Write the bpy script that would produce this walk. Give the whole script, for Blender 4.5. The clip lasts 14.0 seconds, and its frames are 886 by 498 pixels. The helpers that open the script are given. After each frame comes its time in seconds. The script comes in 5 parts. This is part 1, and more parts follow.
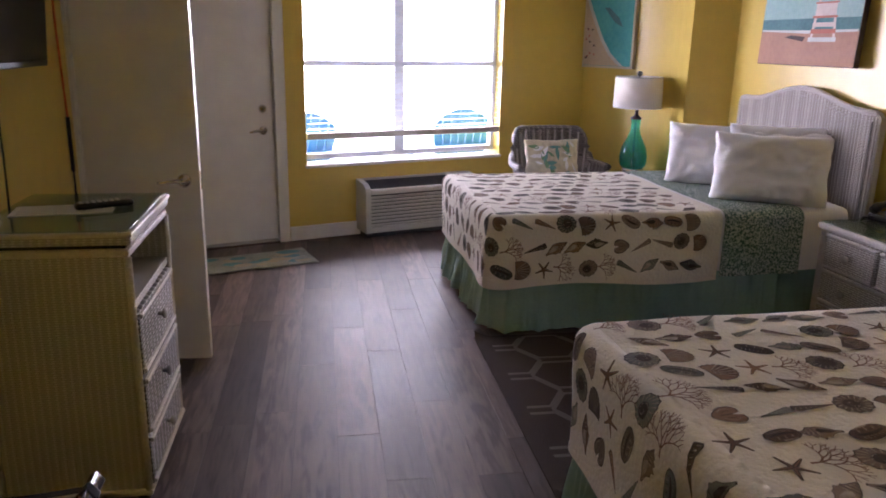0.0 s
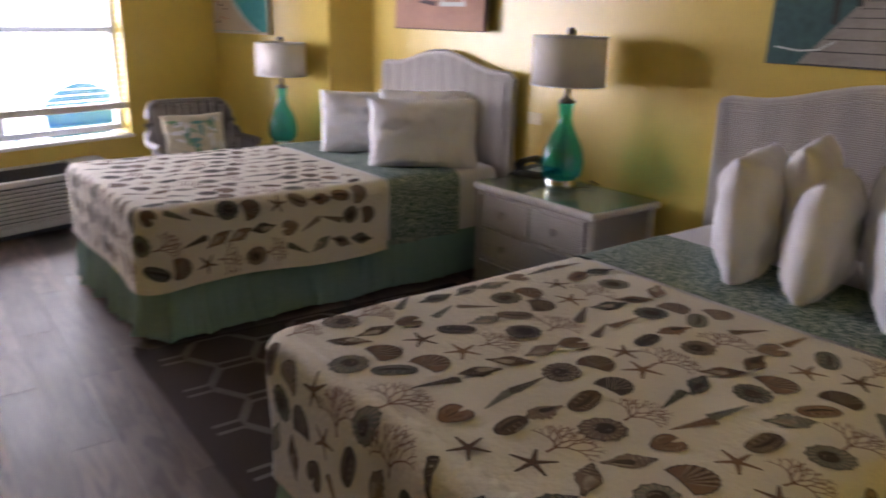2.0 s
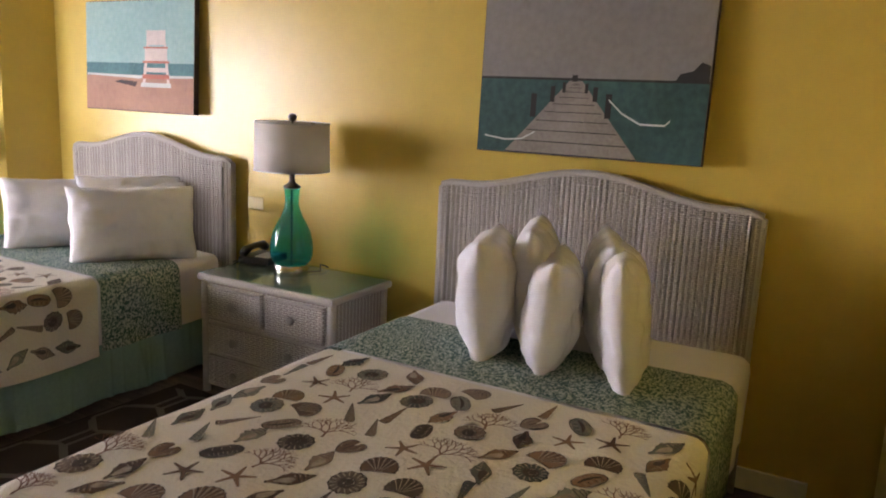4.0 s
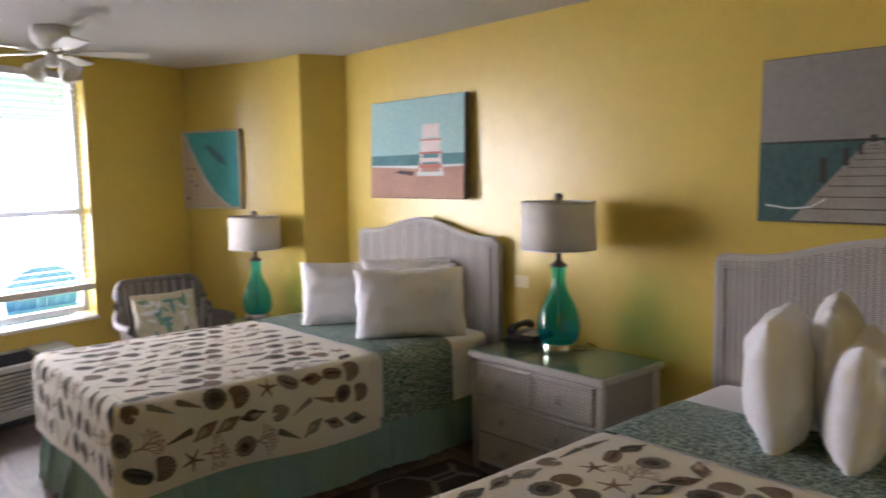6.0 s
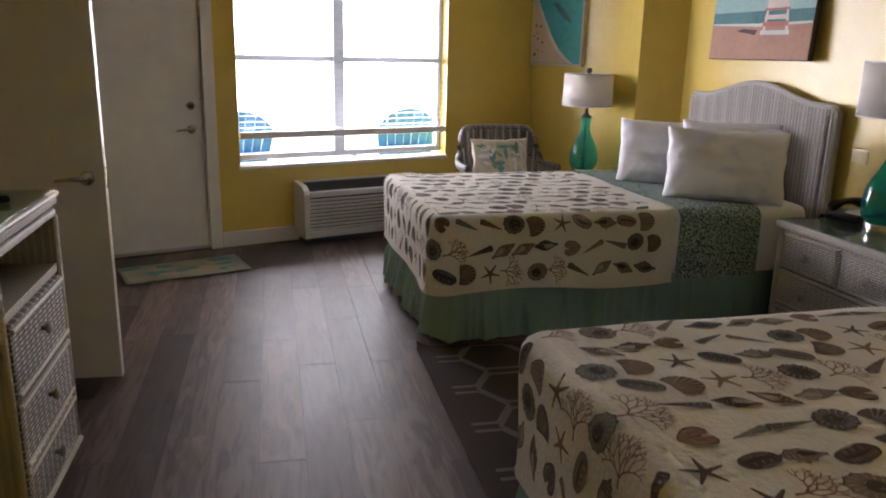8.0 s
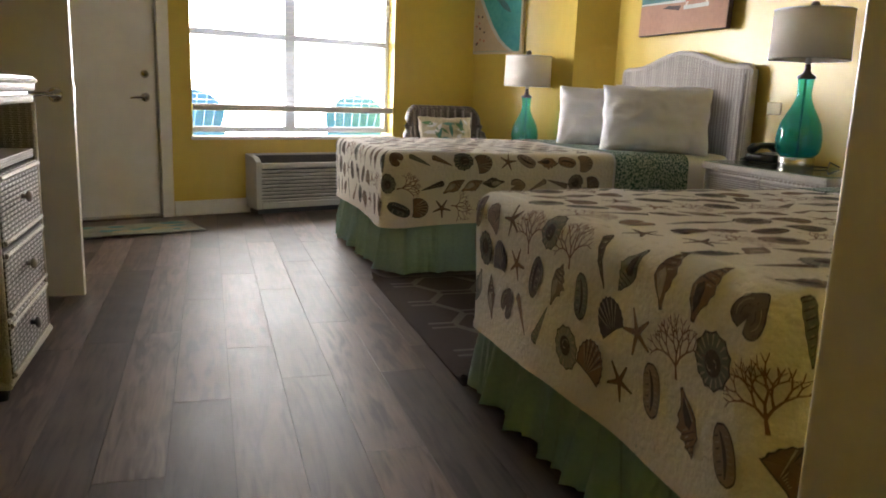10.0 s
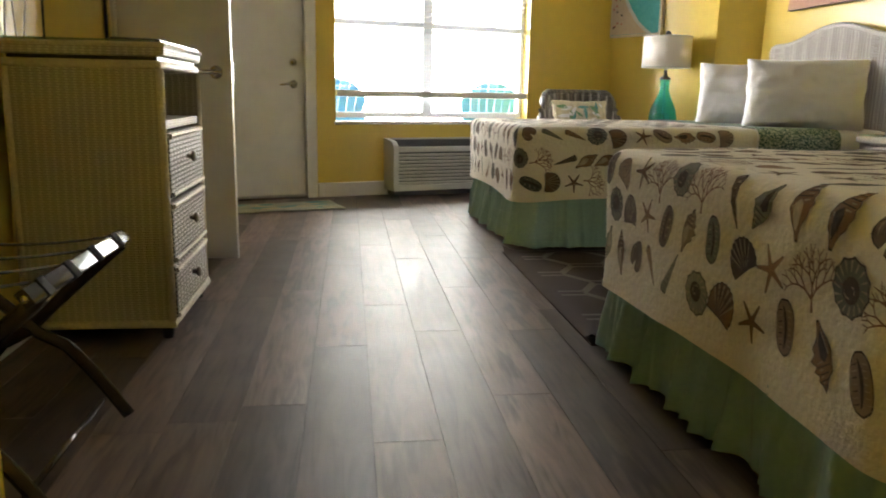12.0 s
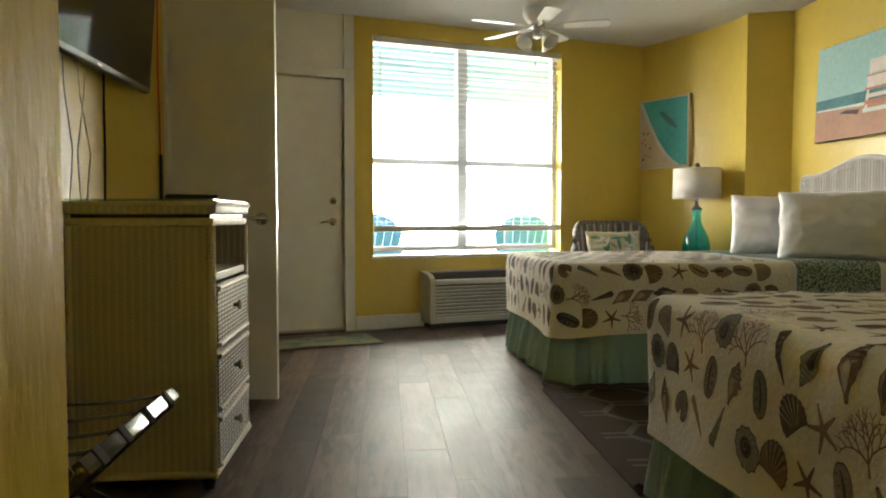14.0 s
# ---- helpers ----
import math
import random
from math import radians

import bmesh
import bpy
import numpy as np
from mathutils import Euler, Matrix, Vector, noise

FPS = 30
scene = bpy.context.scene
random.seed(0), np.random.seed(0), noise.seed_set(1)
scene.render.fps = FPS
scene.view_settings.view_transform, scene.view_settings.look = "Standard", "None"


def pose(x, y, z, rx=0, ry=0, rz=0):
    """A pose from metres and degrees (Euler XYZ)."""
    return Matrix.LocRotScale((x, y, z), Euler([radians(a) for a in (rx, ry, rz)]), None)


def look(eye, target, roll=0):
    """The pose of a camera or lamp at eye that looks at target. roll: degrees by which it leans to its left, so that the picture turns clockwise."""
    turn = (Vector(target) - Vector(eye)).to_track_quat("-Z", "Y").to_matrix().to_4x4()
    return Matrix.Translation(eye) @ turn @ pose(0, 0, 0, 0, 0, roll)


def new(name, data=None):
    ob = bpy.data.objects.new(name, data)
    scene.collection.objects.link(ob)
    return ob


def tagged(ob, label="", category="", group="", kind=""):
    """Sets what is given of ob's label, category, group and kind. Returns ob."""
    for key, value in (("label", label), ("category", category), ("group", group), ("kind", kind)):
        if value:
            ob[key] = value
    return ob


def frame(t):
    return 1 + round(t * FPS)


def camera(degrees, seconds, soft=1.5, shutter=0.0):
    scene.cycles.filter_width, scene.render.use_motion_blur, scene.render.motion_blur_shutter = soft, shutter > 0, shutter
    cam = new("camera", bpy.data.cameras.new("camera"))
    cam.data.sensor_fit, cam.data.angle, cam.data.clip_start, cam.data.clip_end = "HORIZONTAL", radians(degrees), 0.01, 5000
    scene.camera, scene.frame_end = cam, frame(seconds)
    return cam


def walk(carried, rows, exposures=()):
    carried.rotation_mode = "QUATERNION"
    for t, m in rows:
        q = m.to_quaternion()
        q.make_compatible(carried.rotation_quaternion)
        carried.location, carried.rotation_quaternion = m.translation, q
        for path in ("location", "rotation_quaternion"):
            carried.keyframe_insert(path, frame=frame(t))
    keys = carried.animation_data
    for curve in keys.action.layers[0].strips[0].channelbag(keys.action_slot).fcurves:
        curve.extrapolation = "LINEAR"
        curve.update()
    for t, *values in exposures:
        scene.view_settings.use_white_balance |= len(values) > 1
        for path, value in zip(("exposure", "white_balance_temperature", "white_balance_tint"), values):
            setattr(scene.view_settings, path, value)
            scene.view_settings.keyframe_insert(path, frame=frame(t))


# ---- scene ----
cam = camera(60.7, 14.0, soft=1.8, shutter=0.45)

PATH = [
    (0, (0.361, 0.095, 1.566), (0.668, 2.0, 1.038), 1.1),
    (0.5, (0.376, 0.219, 1.564), (0.745, 2.111, 1.032), 0.7),
    (1, (0.442, 0.327, 1.554), (0.899, 2.196, 1.008), 0.0),
    (1.5, (0.463, 0.376, 1.545), (1.129, 2.17, 0.962), 0.7),
    (2, (0.406, 0.452, 1.549), (1.535, 1.994, 0.961), 1.5),
    (2.5, (0.352, 0.537, 1.542), (1.785, 1.803, 0.955), 2.5),
    (2.7, (0.345, 0.558, 1.551), (1.85, 1.74, 0.973), 2.5),
    (4.8, (0.35, 0.671, 1.619), (2.048, 1.696, 1.365), 0.8),
    (5, (0.351, 0.677, 1.621), (2.023, 1.752, 1.404), 0.3),
    (5.5, (0.349, 0.704, 1.624), (1.847, 2.015, 1.437), -0.8),
    (6, (0.322, 0.708, 1.611), (1.596, 2.237, 1.418), -0.9),
    (6.5, (0.291, 0.719, 1.589), (1.326, 2.419, 1.385), -1.0),
    (7, (0.31, 0.702, 1.553), (1.167, 2.485, 1.259), -0.5),
    (7.5, (0.415, 0.497, 1.507), (1.054, 2.349, 1.108), 0.7),
    (8, (0.486, 0.367, 1.464), (0.912, 2.255, 0.959), 1.4),
    (8.5, (0.4, 0.222, 1.394), (0.919, 2.086, 0.887), 2.4),
    (8.7, (0.363, 0.159, 1.361), (0.947, 1.998, 0.837), 2.9),
    (10.8, (0.344, 0.018, 0.831), (0.92, 1.904, 0.498), 1.5),
    (11, (0.352, -0.003, 0.835), (0.857, 1.899, 0.475), 1.5),
    (11.5, (0.344, -0.025, 0.833), (0.688, 1.901, 0.42), 1.8),
    (12, (0.338, -0.03, 0.838), (0.582, 1.914, 0.435), 1.1),
    (12.5, (0.325, -0.04, 0.853), (0.463, 1.924, 0.499), 0.2),
    (13, (0.325, -0.039, 0.874), (0.428, 1.939, 0.594), -0.2),
    (13.5, (0.323, -0.052, 0.91), (0.443, 1.937, 0.74), -0.2),
    (14, (0.313, -0.054, 0.927), (0.47, 1.938, 0.841), -0.0),
]
walk(cam, [(t, look(eye, target, roll)) for t, eye, target, roll in PATH],
     [(0, 2.0, 6000, 38), (1, 1.95, 6000, 36), (2, 1.9, 6200, 31), (2.5, 2.18, 6400, 28), (2.75, 2.3, 6450, 28), (5, 2.14, 6700, 28), (5.6, 2.06, 6600, 28), (6.2, 2.05, 6200, 22), (7.5, 1.65, 6200, 26), (8, 1.72, 6350, 26), (8.5, 1.98, 6550, 24), (11, 2.15, 6900, 14), (12.5, 2.42, 7200, 10), (13.2, 2.4, 7400, 7), (14, 2.0, 7500, 5)])

# ---- light ----
world = bpy.data.worlds.new("sky")
scene.world = world
world.use_nodes = True
wn = world.node_tree
sky = wn.nodes.new("ShaderNodeTexSky")
sky.sky_type = 'NISHITA'
sky.sun_disc = False
sky.sun_elevation, sky.sun_rotation = radians(52), radians(20)
sky.air_density, sky.dust_density = 1.0, 4.0
wn.links.new(sky.outputs[0], wn.nodes["Background"].inputs[0])
wn.nodes["Background"].inputs[1].default_value = 0.15
sun_data = bpy.data.lights.new("sun", 'SUN')
sun_data.energy, sun_data.angle, sun_data.color = 1.2, radians(12), (1.0, 0.96, 0.9)
sun_lamp = new("sun", sun_data)
sun_lamp.matrix_world = look((0, 0, 0), (-0.2, -0.58, -0.79))


# ---- materials ----
def mat(name, col, rough=0.6, metal=0.0, stretch=1.0, var=0.12, big=1.3, fine=40.0, bump=0.0, bscale=80.0, second=None, spec=0.5, coat=0.0, sheen=0.0, random_by=""):
    """A painted, cloth or stone surface with stains at one scale and grain at another."""
    m = bpy.data.materials.new(name)
    m.use_nodes = True
    t = m.node_tree
    b = t.nodes["Principled BSDF"]
    tc = t.nodes.new("ShaderNodeTexCoord")
    n1 = t.nodes.new("ShaderNodeTexNoise")
    n1.inputs["Scale"].default_value, n1.inputs["Detail"].default_value = big, 4
    n2 = t.nodes.new("ShaderNodeTexNoise")
    n2.inputs["Scale"].default_value, n2.inputs["Detail"].default_value = fine, 3
    add = t.nodes.new("ShaderNodeMath")
    add.operation = 'ADD'
    mix = t.nodes.new("ShaderNodeMix")
    mix.data_type = 'RGBA'
    lo = second or tuple(c * (1 - 2.2 * var) for c in col)
    mix.inputs[6].default_value, mix.inputs[7].default_value = (*lo, 1), (*col, 1)
    half = t.nodes.new("ShaderNodeMath")
    half.operation = 'MULTIPLY'
    half.inputs[1].default_value = 0.5
    t.links.new(tc.outputs["Object"], n1.inputs["Vector"])
    t.links.new(tc.outputs["Object"], n2.inputs["Vector"])
    t.links.new(n1.outputs[0], add.inputs[0])
    t.links.new(n2.outputs[0], add.inputs[1])
    t.links.new(add.outputs[0], half.inputs[0])
    last = half.outputs[0]
    if random_by:
        node = t.nodes.new("ShaderNodeObjectInfo" if random_by == "object" else "ShaderNodeNewGeometry")
        av = t.nodes.new("ShaderNodeMix")
        av.inputs[0].default_value = 0.6
        t.links.new(last, av.inputs[2])
        t.links.new(node.outputs["Random" if random_by == "object" else "Random Per Island"], av.inputs[3])
        last = av.outputs[0]
    rng = t.nodes.new("ShaderNodeMapRange")
    rng.inputs[1].default_value, rng.inputs[2].default_value = (0.3, 0.65) if not random_by else (0.15, 0.8)
    t.links.new(last, rng.inputs[0])
    t.links.new(rng.outputs[0], mix.inputs[0])
    t.links.new(mix.outputs[2], b.inputs["Base Color"])
    b.inputs["Roughness"].default_value, b.inputs["Metallic"].default_value = rough, metal
    b.inputs["Specular IOR Level"].default_value, b.inputs["Coat Weight"].default_value = spec, coat
    b.inputs["Sheen Weight"].default_value = sheen
    if bump:
        n3 = t.nodes.new("ShaderNodeTexNoise")
        n3.inputs["Scale"].default_value, n3.inputs["Detail"].default_value = bscale, 4
        bp = t.nodes.new("ShaderNodeBump")
        bp.inputs["Strength"].default_value, bp.inputs["Distance"].default_value = bump, 0.01
        mp = t.nodes.new("ShaderNodeMapping")
        mp.inputs["Scale"].default_value = (1, 1, stretch)
        t.links.new(tc.outputs["Object"], mp.inputs["Vector"])
        t.links.new(mp.outputs[0], n3.inputs["Vector"])
        t.links.new(n3.outputs[0], bp.inputs["Height"])
        t.links.new(bp.outputs[0], b.inputs["Normal"])
    return m


def wicker(name, col, gap, size=0.011, strength=0.8, ribs=0.30):
    """Woven cane: short staggered strands across upright stakes."""
    m = mat(name, col, rough=0.5, var=0.1, fine=90)
    t = m.node_tree
    b = t.nodes["Principled BSDF"]
    tc = t.nodes.new("ShaderNodeTexCoord")
    sep = t.nodes.new("ShaderNodeSeparateXYZ")
    add = t.nodes.new("ShaderNodeMath")
    add.operation = 'ADD'
    com = t.nodes.new("ShaderNodeCombineXYZ")
    brick = t.nodes.new("ShaderNodeTexBrick")
    t.links.new(tc.outputs["Object"], sep.inputs[0])
    t.links.new(sep.outputs[0], add.inputs[0])
    t.links.new(sep.outputs[1], add.inputs[1])
    t.links.new(add.outputs[0], com.inputs[0])
    t.links.new(sep.outputs[2], com.inputs[1])
    t.links.new(com.outputs[0], brick.inputs["Vector"])
    brick.inputs["Scale"].default_value = 1.0
    brick.inputs["Brick Width"].default_value, brick.inputs["Row Height"].default_value = size * 3.2, size
    brick.inputs["Mortar Size"].default_value, brick.inputs["Mortar Smooth"].default_value = size * 0.26, 0.6
    brick.inputs["Color1"].default_value = brick.inputs["Color2"].default_value = (1, 1, 1, 1)
    brick.inputs["Mortar"].default_value = (0, 0, 0, 1)
    mix = t.nodes.new("ShaderNodeMix")
    mix.data_type = 'RGBA'
    old = b.inputs["Base Color"].links[0].from_socket
    mix.inputs[6].default_value = (*gap, 1)
    # Sine sinks the colour to gap between ribs, painting the weave's shading in.
    wave = t.nodes.new("ShaderNodeMath")
    wave.operation = 'SINE'
    freq = t.nodes.new("ShaderNodeMath")
    freq.operation = 'MULTIPLY'
    freq.inputs[1].default_value = math.pi / (size * 1.6)
    lift = t.nodes.new("ShaderNodeMapRange")
    lift.inputs[1].default_value, lift.inputs[3].default_value = -1.0, ribs
    both = t.nodes.new("ShaderNodeMath")
    both.operation = 'MULTIPLY'
    t.links.new(add.outputs[0], freq.inputs[0])
    t.links.new(freq.outputs[0], wave.inputs[0])
    t.links.new(wave.outputs[0], lift.inputs[0])
    t.links.new(lift.outputs[0], both.inputs[0])
    t.links.new(brick.outputs["Color"], both.inputs[1])
    t.links.new(both.outputs[0], mix.inputs[0])
    t.links.new(old, mix.inputs[7])
    t.links.new(mix.outputs[2], b.inputs["Base Color"])
    bp = t.nodes.new("ShaderNodeBump")
    bp.inputs["Strength"].default_value, bp.inputs["Distance"].default_value = strength, 0.004
    t.links.new(both.outputs[0], bp.inputs["Height"])
    t.links.new(bp.outputs[0], b.inputs["Normal"])
    return m


def plank_material(name):
    """Grey-brown vinyl boards with grain along y; each board has its own shade."""
    m = bpy.data.materials.new(name)
    m.use_nodes = True
    t = m.node_tree
    b = t.nodes["Principled BSDF"]
    tc = t.nodes.new("ShaderNodeTexCoord")
    oi = t.nodes.new("ShaderNodeObjectInfo")
    mp = t.nodes.new("ShaderNodeMapping")
    mp.inputs["Scale"].default_value = (1.0, 0.09, 1.0)
    off = t.nodes.new("ShaderNodeCombineXYZ")
    mul = t.nodes.new("ShaderNodeMath")
    mul.operation = 'MULTIPLY'
    mul.inputs[1].default_value = 37.0
    t.links.new(oi.outputs["Random"], mul.inputs[0])
    t.links.new(mul.outputs[0], off.inputs[2])
    va = t.nodes.new("ShaderNodeVectorMath")
    t.links.new(tc.outputs["Object"], va.inputs[0])
    t.links.new(off.outputs[0], va.inputs[1])
    t.links.new(va.outputs[0], mp.inputs["Vector"])
    n1 = t.nodes.new("ShaderNodeTexNoise")
    n1.inputs["Scale"].default_value, n1.inputs["Detail"].default_value, n1.inputs["Distortion"].default_value = 26, 6, 1.6
    t.links.new(mp.outputs[0], n1.inputs["Vector"])
    n2 = t.nodes.new("ShaderNodeTexNoise")
    n2.inputs["Scale"].default_value, n2.inputs["Detail"].default_value = 5, 3
    t.links.new(va.outputs[0], n2.inputs["Vector"])
    ramp = t.nodes.new("ShaderNodeValToRGB")
    e = ramp.color_ramp.elements
    e[0].position, e[0].color = 0.30, (0.060, 0.042, 0.034, 1)
    e[1].position, e[1].color = 0.72, (0.160, 0.116, 0.098, 1)
    mid = e.new(0.48)
    mid.color = (0.112, 0.080, 0.068, 1)
    # cathedral figure and dark streaks
    wv = t.nodes.new("ShaderNodeTexWave")
    wv.wave_type = 'RINGS'
    wv.inputs["Scale"].default_value, wv.inputs["Distortion"].default_value = 16, 9
    wv.inputs["Detail"].default_value, wv.inputs["Detail Scale"].default_value = 3, 1.2
    m2 = t.nodes.new("ShaderNodeMapping")
    m2.inputs["Scale"].default_value = (1.0, 0.16, 1.0)
    t.links.new(va.outputs[0], m2.inputs["Vector"])
    t.links.new(m2.outputs[0], wv.inputs["Vector"])
    n3 = t.nodes.new("ShaderNodeTexNoise")
    n3.inputs["Scale"].default_value, n3.inputs["Detail"].default_value = 7, 4
    t.links.new(m2.outputs[0], n3.inputs["Vector"])
    mask = t.nodes.new("ShaderNodeMapRange")
    mask.inputs[1].default_value, mask.inputs[2].default_value, mask.inputs[4].default_value = 0.48, 0.66, 0.42
    t.links.new(n3.outputs[0], mask.inputs[0])
    fig = t.nodes.new("ShaderNodeMix")
    t.links.new(mask.outputs[0], fig.inputs[0])
    t.links.new(n1.outputs[0], fig.inputs[2])
    t.links.new(wv.outputs["Fac"], fig.inputs[3])
    t.links.new(fig.outputs[0], ramp.inputs[0])
    hsv = t.nodes.new("ShaderNodeHueSaturation")
    rng = t.nodes.new("ShaderNodeMapRange")
    rng.inputs[3].default_value, rng.inputs[4].default_value = 0.55, 1.55
    t.links.new(oi.outputs["Random"], rng.inputs[0])
    t.links.new(rng.outputs[0], hsv.inputs["Value"])
    t.links.new(ramp.outputs[0], hsv.inputs["Color"])
    t.links.new(hsv.outputs[0], b.inputs["Base Color"])
    rr = t.nodes.new("ShaderNodeMapRange")
    rr.inputs[1].default_value, rr.inputs[2].default_value = 0.25, 0.75
    rr.inputs[3].default_value, rr.inputs[4].default_value = 0.38, 0.58
    rmix = t.nodes.new("ShaderNodeMix")
    rmix.inputs[0].default_value = 0.5
    t.links.new(n2.outputs[0], rmix.inputs[2])
    t.links.new(fig.outputs[0], rmix.inputs[3])
    t.links.new(rmix.outputs[0], rr.inputs[0])
    t.links.new(rr.outputs[0], b.inputs["Roughness"])
    b.inputs["Specular IOR Level"].default_value = 0.36
    bp = t.nodes.new("ShaderNodeBump")
    bp.inputs["Strength"].default_value, bp.inputs["Distance"].default_value = 0.25, 0.002
    t.links.new(fig.outputs[0], bp.inputs["Height"])
    t.links.new(bp.outputs[0], b.inputs["Normal"])
    return m


def clear(name, tint, gloss=0.08, rough=0.02, ramp=None, body=None):
    """Glass: tinted see-through with a gloss that grows at grazing angles."""
    m = bpy.data.materials.new(name)
    m.use_nodes = True
    t = m.node_tree
    t.nodes.remove(t.nodes["Principled BSDF"])
    out = t.nodes["Material Output"]
    tr = t.nodes.new("ShaderNodeBsdfTransparent")
    tr.inputs[0].default_value = (*tint, 1)
    gl = t.nodes.new("ShaderNodeBsdfGlossy")
    gl.inputs["Roughness"].default_value = rough
    lw = t.nodes.new("ShaderNodeLayerWeight")
    lw.inputs[0].default_value = 0.5
    pw = t.nodes.new("ShaderNodeMath")
    pw.operation = 'POWER'
    pw.inputs[1].default_value = 4.0
    fr = t.nodes.new("ShaderNodeMapRange")
    fr.inputs[3].default_value, fr.inputs[4].default_value = gloss * 0.5, 0.8
    t.links.new(lw.outputs["Facing"], pw.inputs[0])
    t.links.new(pw.outputs[0], fr.inputs[0])
    mx = t.nodes.new("ShaderNodeMixShader")
    t.links.new(fr.outputs[0], mx.inputs[0])
    base = tr
    if body:
        df = t.nodes.new("ShaderNodeBsdfTranslucent")
        df.inputs[0].default_value = (*body, 1)
        d2 = t.nodes.new("ShaderNodeBsdfDiffuse")
        d2.inputs[0].default_value = (*body, 1)
        m2 = t.nodes.new("ShaderNodeMixShader")
        t.links.new(df.outputs[0], m2.inputs[1])
        t.links.new(d2.outputs[0], m2.inputs[2])
        base = t.nodes.new("ShaderNodeMixShader")
        base.inputs[0].default_value = 0.10
        t.links.new(tr.outputs[0], base.inputs[1])
        t.links.new(m2.outputs[0], base.inputs[2])
    t.links.new(base.outputs[0], mx.inputs[1])
    t.links.new(gl.outputs[0], mx.inputs[2])
    t.links.new(mx.outputs[0], out.inputs[0])
    if ramp:
        tc = t.nodes.new("ShaderNodeTexCoord")
        sep = t.nodes.new("ShaderNodeSeparateXYZ")
        rg = t.nodes.new("ShaderNodeMapRange")
        rg.inputs[1].default_value, rg.inputs[2].default_value = ramp[0], ramp[1]
        mixc = t.nodes.new("ShaderNodeMix")
        mixc.data_type = 'RGBA'
        mixc.inputs[6].default_value, mixc.inputs[7].default_value = (*ramp[2], 1), (*ramp[3], 1)
        t.links.new(tc.outputs["Object"], sep.inputs[0])
        t.links.new(sep.outputs[2], rg.inputs[0])
        t.links.new(rg.outputs[0], mixc.inputs[0])
        t.links.new(mixc.outputs[2], tr.inputs[0])
    return m


def glow(name, col, strength):
    m = bpy.data.materials.new(name)
    m.use_nodes = True
    b = m.node_tree.nodes["Principled BSDF"]
    b.inputs["Base Color"].default_value = (0, 0, 0, 1)
    b.inputs["Emission Color"].default_value = (*col, 1)
    b.inputs["Emission Strength"].default_value = strength
    return m


YELLOW = mat("yellow_wall_paint", (0.67, 0.50, 0.10), rough=0.32, var=0.04, big=1.6, fine=10, bump=0.42, bscale=4.5)
# Brighter yellow than YELLOW, in place of light missing from the hall.
YELLOW_ROUGH = mat("yellow_brushed_plaster", (0.82, 0.61, 0.05), rough=0.5, spec=0.12, var=0.06, big=2, fine=18, bump=0.18, bscale=55, stretch=0.3)
CEIL = mat("white_textured_ceiling", (0.66, 0.65, 0.64), rough=0.85, var=0.04, bump=0.6, bscale=55)
WHITE = mat("white_semi_gloss_paint", (0.80, 0.79, 0.77), rough=0.38, var=0.04, fine=25, bump=0.05, bscale=20)
DOORW = mat("white_door_paint", (0.78, 0.77, 0.76), rough=0.40, var=0.05, fine=8, bump=0.04, bscale=30)
TRIMW = mat("cream_door_casing_paint", (0.80, 0.76, 0.62), rough=0.35, var=0.05, bump=0.05, bscale=30)
PLANK = plank_material("grey_brown_plank")
JOINT = mat("dark_plank_joint", (0.02, 0.016, 0.013), rough=0.8)
CANE = wicker("whitewashed_wicker", (0.72, 0.69, 0.66), (0.24, 0.21, 0.19), size=0.009, strength=1.0)
CANE_DRAWER = wicker("whitewashed_flat_weave", (0.78, 0.75, 0.72), (0.26, 0.23, 0.21), size=0.0115, strength=1.0, ribs=0.75)
CANE_OLD = wicker("cream_wicker", (0.63, 0.59, 0.52), (0.37, 0.33, 0.26), size=0.008, strength=0.7)
CANE_FRONT = wicker("coarse_cream_wicker", (0.62, 0.58, 0.51), (0.11, 0.09, 0.07), size=0.015, strength=1.0)
CANE_GREY = wicker("grey_wicker", (0.36, 0.33, 0.32), (0.08, 0.07, 0.07), size=0.016)
CANE_STAKE = mat("pale_grey_cane", (0.44, 0.41, 0.40), rough=0.5, var=0.12, fine=100, bump=0.5, bscale=100)
CANE_TRIM = mat("whitewashed_cane_wrap", (0.54, 0.515, 0.49), rough=0.5, var=0.1, fine=120, bump=0.7, bscale=120)
CREAM_TRIM = mat("cream_cane_wrap", (0.66, 0.60, 0.48), rough=0.5, var=0.14, fine=120, bump=0.7, bscale=120)
KNOB = mat("grey_painted_knob", (0.40, 0.37, 0.34), rough=0.4)
LINEN = mat("white_cotton", (0.80, 0.80, 0.85), rough=0.85, var=0.04, big=3, fine=200, bump=0.25, bscale=18, sheen=0.2)
QUILT = mat("off_white_quilt", (0.80, 0.76, 0.68), rough=0.9, var=0.05, big=4, fine=160, bump=0.7, bscale=60, sheen=0.2)
BAND = mat("sea_green_woven_band", (0.42, 0.49, 0.44), second=(0.03, 0.095, 0.085), rough=0.85, big=85, fine=120, bump=0.4, bscale=120)
for node in BAND.node_tree.nodes:
    if node.bl_idname == "ShaderNodeMapRange":
        node.inputs[1].default_value, node.inputs[2].default_value = 0.46, 0.55
SKIRT = mat("aqua_satin_skirt", (0.27, 0.44, 0.41), rough=0.25, var=0.08, big=2, fine=60, spec=0.85, bump=0.06, bscale=30, sheen=0.15)
PRINT_BROWN = mat("print_brown", (0.29, 0.18, 0.115), second=(0.06, 0.042, 0.035), rough=0.9, big=25, fine=70, random_by="island")
